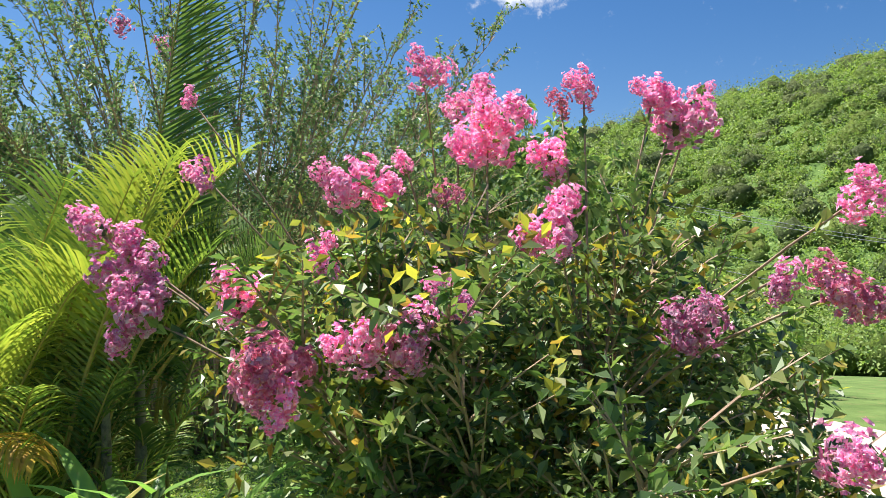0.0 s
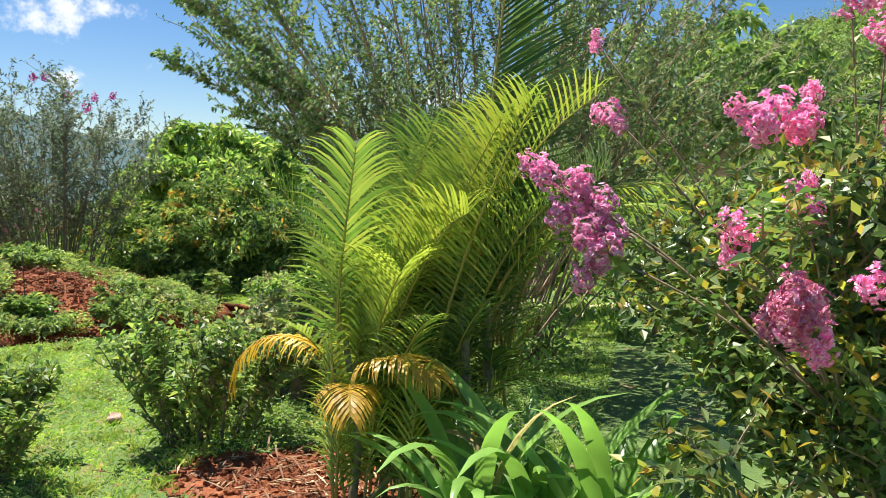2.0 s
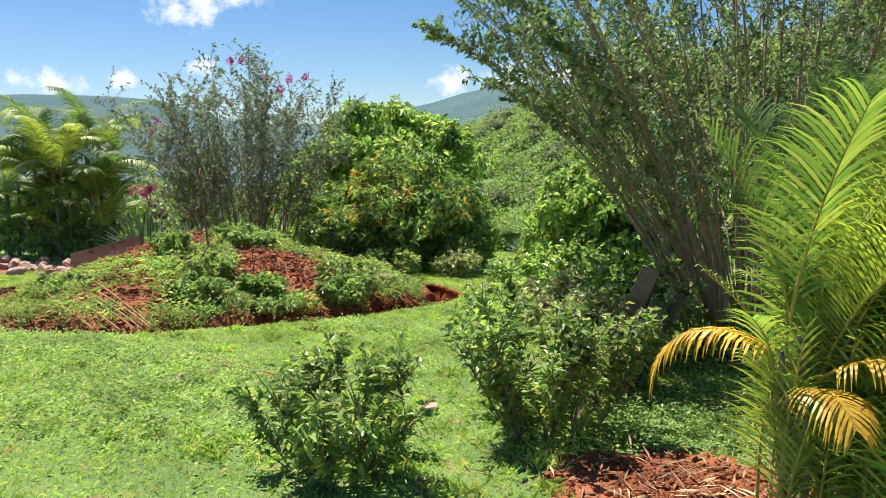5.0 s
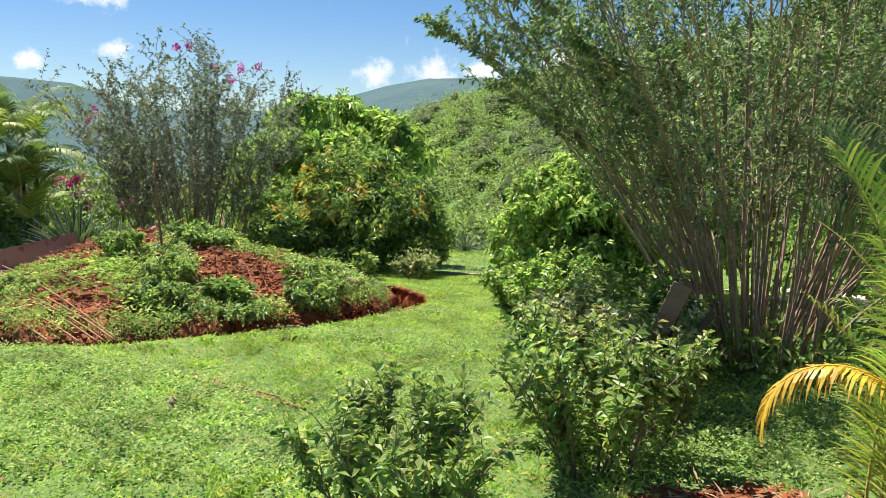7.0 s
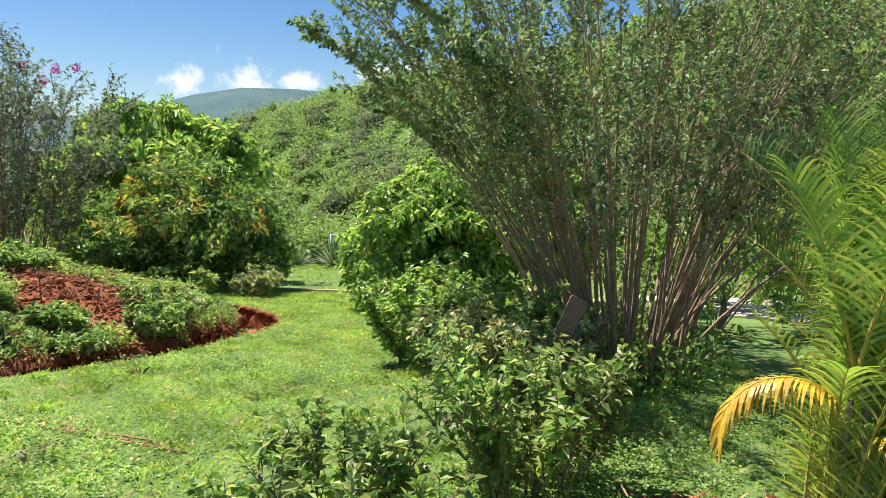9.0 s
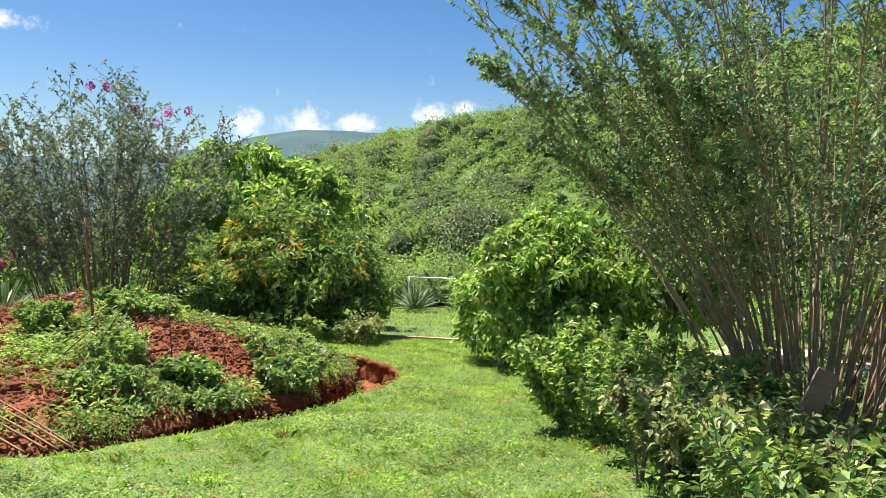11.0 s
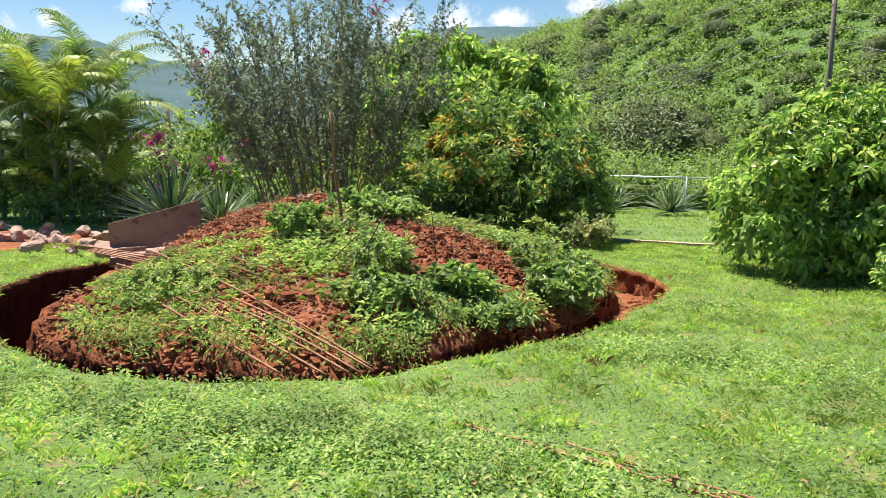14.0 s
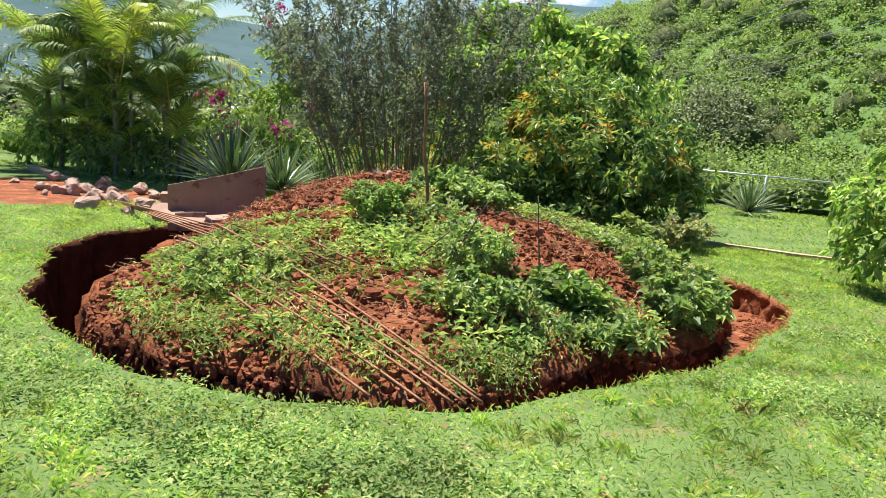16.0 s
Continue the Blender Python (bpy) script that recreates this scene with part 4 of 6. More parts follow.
def far_crape():
    root, paths, tip = shrub("crape_myrtle", (-12.35, 13.0), "airy grey-green crape myrtle with few pink flowers on top", "crape myrtle", 64, 4.5, 1.7, 27, 0.078, GREYCRAPE,
                             BARK, 0.30, 0.75, 17, 0.85, 1.35, 0.014, None, "", 1.0, (-0.2, 0), 0.4)
    for c in ((0.35, -0.35, 4.36), (0.0, -0.25, 4.40), (-1.75, -0.5, 3.2), (-1.95, -0.5, 3.0), (1.35, -0.2, 3.95), (1.15, -0.2, 3.75), (1.6, 0.0, 4.0), (0.75, -0.2, 4.0)):
        flower_head(root, c, 0.085, 40, MAGENTA)


far_crape()

# trees
dense_tree("mango_tree", (-10.25, 16.0), "broad low mango tree with dark leaves and copper young shoots", "tree",
           [(0, 0, 1.25, 1.6, 1.2), (1.1, -0.3, 0.95, 1.15, 0.95), (-1.25, -0.2, 1.05, 1.45, 1.05), (0.3, -0.9, 1.1, 1.3, 1.05), (-0.2, 0.4, 1.9, 1.2, 0.9), (1.7, 0.0, 0.7, 0.7, 0.75), (-1.9, 0.1, 0.75, 0.9, 0.8), (-2.6, 0.1, 0.6, 0.7, 0.6), (-0.8, -0.9, 0.7, 1.1, 0.7)],
           5400, 7, 0.17, 0.32, [MANGOLEAF, COPPER], 0.10, 0.9, BARK,
           [(-0.9, -1.0, 2.1, 0.5, 0.5), (-2.2, -0.5, 1.1, 0.4, 0.4), (-0.3, -1.0, 2.2, 1.2, 0.10), (1.4, -0.8, 1.5, 1.2, 0.07)], 0.35, 0.18)
dense_tree("shade_tree", (-12.5, 19.0), "tall light green tree with broad leaves behind the mango", "tree",
           [(0, 0, 3.95, 1.1, 0.25), (-1.3, 0.1, 3.5, 1.1, 0.25), (1.3, 0.2, 3.45, 1.2, 0.25), (0.1, -0.5, 3.0, 1.6, 0.28), (2.3, 0.1, 2.8, 1.1, 0.28), (-2.1, 0.1, 2.7, 1.0, 0.28), (0.2, 0, 4.35, 0.7, 0.2), (0.9, -0.4, 2.3, 1.6, 0.3), (-1.0, -0.3, 1.9, 1.4, 0.35)],
           2300, 8, 0.26, 0.36, [CITRUS, COPPER], 0.14, 2.4, BARK, [(1.6, -1.2, 2.3, 1.0, 0.35), (-0.9, -0.8, 2.0, 0.9, 0.25)], 0.1, 0.25, 14, tuft=0.36)
dense_tree("copper_shrub", (-14.2, 17.0), "dark shrub with reddish foliage behind the heap", "shrub",
           [(0, 0, 1.2, 1.2, 1.1), (1.0, 0.4, 1.5, 1.1, 1.0), (-0.9, 0.3, 1.0, 1.0, 0.9)], 800, 7, 0.16, 0.32, [DARKWEED, COPPER], 0.06, 0.7, BARK, [(0.4, -0.9, 1.3, 1.2, 0.25)], 0.3, 0.3)
dense_tree("citrus_tree", (-4.72, 12.7), "rounded leafy citrus tree with bright green leaves", "tree",
           [(0, 0, 1.3, 0.95, 1.0), (-0.5, -0.3, 1.0, 0.8, 0.85), (0.5, -0.2, 1.0, 0.85, 0.9), (0.1, 0, 1.75, 0.75, 0.55), (-0.75, 0, 0.6, 0.55, 0.55), (0.8, 0.1, 0.6, 0.6, 0.55), (0, -0.4, 0.6, 0.8, 0.5)],
           3300, 7, 0.125, 0.52, [CITRUS, COPPER], 0.07, 0.8, BARK, None, 0.3, 0.3)
dense_tree("leafy_tree", (-2.7, 13.4), "green leafy tree half hidden by the crape myrtle", "tree",
           [(0, 0, 1.5, 1.2, 1.1), (1.2, 0.4, 1.7, 1.2, 1.2), (-0.4, 0.4, 2.2, 0.9, 0.8)], 1300, 7, 0.19, 0.42, [SHRUBLEAF, COPPER], 0.08, 1.0, BARK, None, 0.3, 0.3)
dense_tree("dark_tree", (0.25, 14.6), "pale-trunked tree with a heavy dark crown by the drive", "tree",
           [(0, 0, 4.0, 2.0, 1.2), (1.6, 0.3, 3.6, 1.8, 1.2), (-1.4, 0.2, 3.6, 1.4, 1.0), (2.8, 0.5, 2.6, 1.5, 1.2), (0.6, -0.6, 3.2, 1.4, 0.8)],
           1700, 7, 0.22, 0.4, [DARKWEED, COPPER], 0.23, 3.2, PALEBARK, None, 0.3, 0.3)
dense_tree("dark_bush", (-0.5, 10.9), "dark purplish green bush standing in shade by the drive", "bush",
           [(0, 0, 0.9, 1.1, 0.9), (0.9, 0.3, 1.1, 1.0, 1.0), (-0.8, 0.2, 0.7, 0.8, 0.7)], 1100, 7, 0.12, 0.4, [DARKWEED, COPPER], 0.06, 0.6, BARK, [(0.6, -0.7, 1.2, 0.7, 0.2)], 0.3, 0.3)
dense_tree("hedge_bush", (3.4, 16.5), "dark green bush beyond the drive", "bush",
           [(0, 0, 1.4, 1.8, 1.4), (2.2, 0.4, 1.6, 1.8, 1.5), (-1.6, 0.3, 1.1, 1.3, 1.1)], 1000, 7, 0.2, 0.4, [WEED, COPPER], 0.1, 0.9, BARK, None, 0.3, 0.3)


def bougainvillea():
    dense = dense_tree("bougainvillea", (-18.4, 18.4), "bougainvillea bush with magenta bracts among the leaves", "bush",
                       [(0, 0, 1.4, 1.4, 1.3), (1.1, 0, 1.0, 1.1, 1.0), (-1.0, 0, 1.6, 1.0, 1.0), (0.2, 0, 2.5, 0.7, 0.7)], 900, 7, 0.13, 0.5, [SHRUBLEAF, MAGENTA], 0.06, 0.8, BARK,
                       [(-0.9, -1.0, 1.9, 0.7, 0.5), (0.8, -1.0, 1.1, 0.6, 0.45), (-0.4, -1.2, 0.9, 0.5, 0.4), (1.4, -0.6, 1.6, 0.5, 0.4)], 0.3, 0.3)


bougainvillea()


def left_palms():
    for i, (dx, dy, h, n) in enumerate(((0, 0, 2.3, 11), (1.0, 0.4, 1.6, 11), (-1.1, 0.3, 2.5, 11), (0.3, 1.2, 3.2, 11), (-2.2, 0.2, 2.6, 11), (-1.7, 1.4, 3.3, 11))):
        at = (-19.9 + dx, 14.7 + dy)
        root = thing("feather_palm", (at[0], at[1], gz(*at)), "leafy yellow-green feather palm clump beyond the rubble", "palm", "palms beyond the rubble")
        cane(root, (0, 0, -0.05), (0.05, 0.0, h), 0.06)
        cane(root, (0.25, 0.1, -0.05), (0.45, 0.1, h * 0.8), 0.05)
        for k in range(n):
            frond(root, (0.05 + 0.3 * (k % 2), 0.0, h * (0.95 - 0.15 * (k % 2))), k * 2.4 + i, radians(rng.uniform(48, 80)), rng.uniform(1.9, 2.7), 48, 0.62, (RACHIS, GOLDPALM if k % 5 == 0 else PALMLEAF if k % 6 == 3 else DARKPALM), rng.uniform(1.1, 2.2), 0.3, 0.03, 0.8)
        for k in range(11):
            frond(root, (0.1 * (k % 3), 0.0, 0.2 + 0.19 * k), k * 2.4 + i, radians(rng.uniform(25, 75)), rng.uniform(1.2, 1.9), 34, 0.55, (RACHIS, DARKPALM if k % 2 else PALMLEAF), 0.9, 0.35, 0.03, 0.5)


left_palms()
dense_tree("understory_bush", (-20.2, 15.4), "dark green bushes in the shade under the palms", "bush",
           [(0, 0, 0.6, 1.2, 0.7), (1.3, 0.1, 0.5, 1.0, 0.6), (-1.4, 0.1, 0.6, 1.1, 0.7), (-2.6, 0.2, 0.5, 1.0, 0.6)], 900, 7, 0.16, 0.4, [DARKWEED, COPPER], 0.05, 0.4, BARK, None, 0.3, 0.3)
agave((-16.7, 14.6), 1.45, "large variegated agave with cream-edged sword leaves")
agave((-15.75, 14.9), 1.1, "variegated agave with cream-edged sword leaves")
agave((-15.9, 16.6), 1.1, "variegated agave with cream-edged sword leaves")
agave((-9.3, 27.2), 1.15, "variegated agave growing by the wire fence")
agave((-7.3, 26.6), 1.15, "variegated agave growing by the wire fence")
agave((-10.8, 27.6), 0.85, "variegated agave growing by the wire fence")
shrub("pale_shrub", (-8.05, 14.3), "low shrub with whitish variegated leaves on the lawn", "shrub", 14, 0.5, 0.4, 22, 0.08, PALEVAR, BARK, 0.1, 0.22, 12, 0.15, 1.0, 0.008, None, "", 0.7)
shrub("weed_clump", (-8.7, 13.2), "big-leaved green weed at the back of the heap", "weed", 6, 0.62, 0.22, 7, 0.16, WEED, BARK, 0.3, 0.15, 6, 0.06, 1.2, 0.008, None, "", 0.6)

# ---- the dug ring's edge ----
def ring_edge():
    """Turf lip and cut earth wall round the dug ring."""
    n = 760
    th = np.linspace(0, 2 * np.pi, n, endpoint=False)
    r0 = pit_edge(th)
    west = np.clip(np.cos(th - radians(178)), 0, 1)
    deep = 0.45 + 1.35 * west
    rows = []
    for off, drop, rough in ((0.34, -0.03, 0), (0.22, 0.012, 0.0), (0.02, 0.02, 0.012), (-0.03, -0.03, 0.02), (0.02, -0.12, 0.03), (-0.01, -0.30, 0.05), (-0.02, -0.55, 0.05), (-0.06, -1.0, 0.05)):
        jit = rough * (rng.normal(0, 0.6, n) + np.sin(th * 60 + drop * 9) * 0.8)
        r = r0 + off + jit
        x, y = PIT[0] + r * np.cos(th), PIT[1] + r * np.sin(th)
        z = lawn_height(x, y) + (drop if drop > -0.1 else drop * deep / 0.9)
        rows.append(np.stack([x, y, z], 1))
    v = np.stack(rows, 1).reshape(-1, 3)
    k = len(rows)
    i, j = np.meshgrid(np.arange(n), np.arange(k - 1), indexing="ij")
    f = np.stack([i * k + j, ((i + 1) % n) * k + j, ((i + 1) % n) * k + j + 1, i * k + j + 1], -1).reshape(-1, 4)
    # below the lip: shade-dark earth, plain red on the sunlit east side
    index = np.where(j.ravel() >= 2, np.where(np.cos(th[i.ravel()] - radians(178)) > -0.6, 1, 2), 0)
    ob = piece("trench_edge", mesh_of("trench_edge", v, f, [GRASS, SHADEDSOIL, SOIL], index, True))
    tagged(ob, "cut red earth bank of the round trench under a turf lip", "trench", kind="structure")


ring_edge()


def heap_rim():
    """The cut face of the heap towards the trench."""
    n = 760
    th = np.linspace(0, 2 * np.pi, n, endpoint=False)
    r0 = pit_edge(th) - pit_width(th)
    xt, yt = PIT[0] + (r0 - 0.26) * np.cos(th), PIT[1] + (r0 - 0.26) * np.sin(th)
    top = ground_height(xt, yt)
    for _ in range(4):
        top = (np.roll(top, 1) + top + np.roll(top, -1)) / 3
    rows = []
    for off, drop, rough in ((-0.36, -0.03, 0), (-0.24, 0.0, 0.02), (-0.12, -0.03, 0.04), (-0.02, -0.10, 0.06), (0.05, -0.17, 0.06), (0.07, -0.26, 0.07), (0.09, -0.38, 0.07), (0.12, -0.6, 0.06), (0.16, -1.6, 0.05)):
        jit = rough * (rng.normal(0, 0.32, n) + 0.45 * np.sin(th * 13 + drop * 5) + 0.3 * np.sin(th * 31 + drop * 17))
        r = r0 + off + jit
        x, y = PIT[0] + r * np.cos(th), PIT[1] + r * np.sin(th)
        z = (ground_height(x, y) - 0.02) if off < -0.3 else top + drop + jit * 0.6
        rows.append(np.stack([x, y, z], 1))
    v = np.stack(rows, 1).reshape(-1, 3)
    k = len(rows)
    i, j = np.meshgrid(np.arange(n), np.arange(k - 1), indexing="ij")
    f = np.stack([i * k + j, i * k + j + 1, ((i + 1) % n) * k + j + 1, ((i + 1) % n) * k + j], -1).reshape(-1, 4)
    # shade painted on the lower face, starting higher up along the front
    ob = piece("heap_face", mesh_of("heap_face", v, f, [SOIL, SHADEDSOIL], (j.ravel() >= np.where((th[i.ravel()] > radians(255)) | (th[i.ravel()] < radians(10)), 4, 7)).astype(int), True))
    tagged(ob, "crumbling red earth face of the heap above the trench", "earth bank", kind="structure")


heap_rim()


def scatter_mesh(name, P, D, N, ln, wd, mats, label, category, droop=0.2, index=None):
    v, f = blades(P, D, N, ln, wd, droop)
    ob = piece(name, mesh_of(name, v, f, mats, None if index is None else np.repeat(index, 2)))
    return tagged(ob, label, category, kind="stuff")


def off_heap(x, y, margin=0.05):
    r, th = np.hypot(x - PIT[0], y - PIT[1]), np.arctan2(y - PIT[1], x - PIT[0])
    return r > pit_edge(th) + margin


# ---- lawn grass and weeds ----
def lawn_grass():
    n = 290000
    # more of it where the path passes near
    d = rng.random(n) ** 1.25
    x = rng.uniform(-16.5, -1.0, n)
    y = 1.5 + 14.6 * d
    keep = off_heap(x, y, -0.03) & ~(((x + 2.6) / 0.7) ** 2 + ((y - 3.75) / 0.45) ** 2 < 1)
    thin = wobble(x, y, 1.6, 4.0)
    keep &= rng.random(n) < np.clip(0.85 + 0.3 * thin, 0.5, 1)
    x, y, thin = x[keep], y[keep], thin[keep]
    m = len(x)
    P = np.stack([x, y, lawn_height(x, y) + 0.008], 1)
    D = unit(rng.normal(0, 0.6, (m, 3)) * [1, 1, 0.2] + [0, 0, 0.9])
    scale = 1 + 0.05 * (y - 3)
    ln = rng.uniform(0.025, 0.065, m) * scale * (1 + 0.4 * np.clip(thin, 0, 1))
    scatter_mesh("lawn_grass", P, D, rand_dirs(m), ln, 0.006 * scale, [BLADE], "short bright green lawn grass", "grass", 0.35)


lawn_grass()


def far_grass():
    n = 60000
    x, y = rng.uniform(-24, 4.5, n), 14 + 22 * rng.random(n) ** 1.4
    P = np.stack([x, y, lawn_height(x, y)], 1)
    D = unit(rng.normal(0, 0.6, (n, 3)) * [1, 1, 0.2] + [0, 0, 0.9])
    scale = 0.08 * (y - 2)
    keep = rng.random(n) < np.clip(0.7 + 0.4 * wobble(x, y, 0.8, 6.0), 0.1, 1)
    scatter_mesh("meadow_grass", P[keep], D[keep], rand_dirs(n)[keep], (rng.uniform(0.05, 0.10, n) * scale)[keep], (0.010 * scale)[keep], [BLADE], "rougher green grass beyond the kerb", "grass", 0.35)


far_grass()


def lawn_weeds():
    """Broad-leaved weeds in drifts through the turf."""
    spots = [(-9.0, 5.0, 1.6, 0.45, 520), (-8.1, 5.0, 1.0, 0.5, 380), (-6.5, 7.5, 0.8, 0.4, 230), (-5.6, 7.2, 0.9, 0.5, 160), (-6.4, 3.6, 1.3, 0.7, 420), (-6.6, 4.3, 1.5, 0.6, 380),
             (-7.2, 4.9, 1.2, 0.4, 240), (-5.2, 5.6, 1.5, 1.0, 160), (-6.2, 9.5, 0.8, 0.6, 120), (-4.9, 3.6, 0.8, 0.4, 160), (-10.8, 5.2, 1.2, 0.4, 180), (-3.0, 4.7, 0.8, 0.5, 240), (-2.6, 5.6, 0.9, 0.7, 160)]
    P, D, N, L = [], [], [], []
    for cx, cy, wx, wy, n in spots:
        n = int(n * 1.25)
        c = np.stack([cx + rng.normal(0, 0.55, n) * wx, cy + rng.normal(0, 0.55, n) * wy], 1)
        c = c[off_heap(c[:, 0], c[:, 1], 0.06)]
        for k in range(7):
            az = rng.uniform(0, 2 * np.pi, len(c))
            r = rng.uniform(0, 0.05, len(c))
            x, y = c[:, 0] + r * np.cos(az), c[:, 1] + r * np.sin(az)
            P.append(np.stack([x, y, lawn_height(x, y) + rng.uniform(0.01, 0.11, len(c))], 1))
            D.append(np.stack([np.cos(az), np.sin(az), rng.uniform(0.1, 1.0, len(c))], 1))
            N.append(np.tile([0, 0, 1.0], (len(c), 1)) + rng.normal(0, 0.3, (len(c), 3)))
            L.append(rng.uniform(0.018, 0.046, len(c)))
    P, D, N, L = (np.concatenate(q) for q in (P, D, N, L))
    scatter_mesh("lawn_weeds", P, D, N, L, L * 0.5, [LAWNWEED, WEED], "low broad-leaved green weeds growing in the lawn", "weeds", 0.2, (rng.random(len(P)) < 0.4).astype(int))
    # tufts of longer grass and a few dry, brown weed stalks
    n = 620
    cx, cy = rng.uniform(-11, -3.2, n), 3.2 + 6.5 * rng.random(n) ** 1.6
    per = 26
    X, Y = np.repeat(cx, per) + rng.normal(0, 0.035, n * per), np.repeat(cy, per) + rng.normal(0, 0.035, n * per)
    tall = np.repeat(rng.uniform(0.05, 0.15, n), per) * rng.uniform(0.5, 1.1, n * per)
    brown = np.repeat(rng.random(n) < 0.05, per).astype(int)
    k = off_heap(X, Y, 0.08)
    P = np.stack([X, Y, lawn_height(X, Y)], 1)[k]
    D = unit(rng.normal(0, 0.45, P.shape) * [1, 1, 0.2] + [0, 0, 0.9])
    scatter_mesh("grass_tufts", P, D, rand_dirs(len(P)), tall[k], 0.008, [BLADE, DEBRIS], "tufts of longer green grass standing in the lawn", "grass", 0.35, brown[k])
    # dry bits and fallen leaves
    n = 220
    x, y = rng.uniform(-11, -2.5, n), rng.uniform(3, 9, n)
    k = off_heap(x, y)
    x, y = x[k], y[k]
    P = np.stack([x, y, ground_height(x, y) + 0.03], 1)
    scatter_mesh("lawn_litter", P, rand_dirs(len(x)) * [1, 1, 0.2], np.tile([0, 0, 1.0], (len(x), 1)), rng.uniform(0.03, 0.06, len(x)), 0.022, [DEBRIS], "dry fallen leaves scattered on the lawn", "litter", 0.05)


lawn_weeds()


# ---- the heap's cover ----
BARE = [(-11.4, 10.0, 1.1, 0.65), (-12.2, 9.9, 1.3, 0.7), (-11.6, 9.05, 0.85, 0.5), (-12.4, 9.0, 0.7, 0.55), (-11.0, 9.6, 0.75, 0.5), (-12.9, 9.6, 0.6, 0.8), (-8.4, 8.8, 0.85, 0.5), (-8.9, 9.3, 0.8, 0.42), (-9.5, 9.4, 0.4, 0.25), (-9.17, 6.86, 0.42, 0.22), (-7.95, 9.6, 0.5, 0.3), (-12.6, 8.0, 0.4, 0.8), (-11.9, 6.95, 0.35, 0.35), (-12.3, 10.6, 1.1, 0.7)]


def heap_cover():
    n = 4600
    a, r = rng.uniform(0, 2 * np.pi, n), np.sqrt(rng.random(n))
    inner = pit_edge(a) - pit_width(a)
    x, y = PIT[0] + np.cos(a) * r * inner * 1.02, PIT[1] + np.sin(a) * r * inner * 1.02
    keep = wobble(x, y, 1.5, 7.0) > -0.30
    keep &= ~((r > 0.86) & (a > radians(185)) & (a < radians(268)) & (rng.random(n) < 0.75))
    for bx, by, wx, wy in BARE:
        keep &= ((x - bx) / wx) ** 2 + ((y - by) / wy) ** 2 > rng.uniform(0.9, 1.5, n)
    x, y, a = x[keep], y[keep], a[keep]
    n = len(x)
    tall = 0.05 + 0.15 * np.clip(wobble(x, y, 2.3, 9.0) + 0.35, 0, 1.2) * np.clip((x + 12.4) / 2.5, 0.15, 1)
    dark = wobble(x, y, 1.1, 2.0) + np.clip((x + 9.3) * 0.25, -0.4, 0.4) > 0.30 + 0.25 * rng.normal(size=n)
    P, D, N, L, W, I = [], [], [], [], [], []
    per = 16
    for k in range(per):
        u = rng.random(n)
        az = rng.uniform(0, 2 * np.pi, n)
        rr = rng.uniform(0, 0.10, n) * (0.5 + tall * 5)
        px, py = x + rr * np.cos(az), y + rr * np.sin(az)
        P.append(np.stack([px, py, ground_height(px, py) + tall * u], 1))
        D.append(np.stack([np.cos(az), np.sin(az), rng.uniform(0.0, 1.2, n)], 1))
        N.append(np.tile([0, 0, 1.0], (n, 1)) + rng.normal(0, 0.45, (n, 3)))
        ln = rng.uniform(0.035, 0.095, n) * (0.7 + tall * 2.2)
        L.append(ln)
        W.append(ln * np.where(dark, 0.5, 0.32))
        I.append(dark.astype(int))
    scatter_mesh("heap_weeds", *(np.concatenate(q) for q in (P, D, N, L, W)), [WEED, DARKWEED], "mixed green weeds covering the heap of earth", "weeds", 0.3, np.concatenate(I))
    # growth hanging over the trench
    n = 400
    a = rng.uniform(radians(250), radians(385), n)
    r = pit_edge(a) - pit_width(a) - rng.uniform(-0.02, 0.32, n)
    x, y = PIT[0] + np.cos(a) * r, PIT[1] + np.sin(a) * r
    keep = wobble(x, y, 2.6, 3.0) > -0.15
    x, y, a = x[keep], y[keep], a[keep]
    n = len(x)
    z = ground_height(PIT[0] + np.cos(a) * (pit_edge(a) - pit_width(a) - 0.3), PIT[1] + np.sin(a) * (pit_edge(a) - pit_width(a) - 0.3))
    per = 30
    X, Y, Z = (np.repeat(q, per) + rng.normal(0, 0.05, n * per) for q in (x, y, z))
    P = np.stack([X, Y, Z + rng.uniform(-0.12, 0.10, n * per)], 1)
    D = unit(rng.normal(0, 0.8, P.shape) + np.stack([np.repeat(np.cos(a), per), np.repeat(np.sin(a), per), np.full(n * per, 0.2)], 1) * 0.7)
    ln = rng.uniform(0.02, 0.055, n * per)
    scatter_mesh("rim_weeds", P, D, unit(rng.normal(0, 0.5, P.shape) + [0, 0, 1]), ln, ln * 0.42, [WEED], "weeds hanging over the trench from the heap's edge", "weeds", 0.35)
    # thin grass, dry stalks and straw
    n = 9000
    a, r = rng.uniform(0, 2 * np.pi, n), np.sqrt(rng.random(n))
    inner = pit_edge(a) - pit_width(a)
    x, y = PIT[0] + np.cos(a) * r * inner * 1.03, PIT[1] + np.sin(a) * r * inner * 1.03
    keep = np.ones(n, bool)
    for bx, by, wx, wy in BARE:
        keep &= ((x - bx) / wx) ** 2 + ((y - by) / wy) ** 2 > 1.0
    x, y = x[keep], y[keep]
    P = np.stack([x, y, ground_height(x, y)], 1)
    D = unit(rng.normal(0, 0.7, P.shape) + [0, 0, 0.7])
    scatter_mesh("heap_grass", P, D, rand_dirs(len(x)), rng.uniform(0.06, 0.2, len(x)), 0.007, [BLADE], "thin grass blades sprouting on the heap", "grass", 0.5)
    n = 6500
    a, r = rng.uniform(0, 2 * np.pi, n), np.sqrt(rng.random(n))
    inner = pit_edge(a) - pit_width(a)
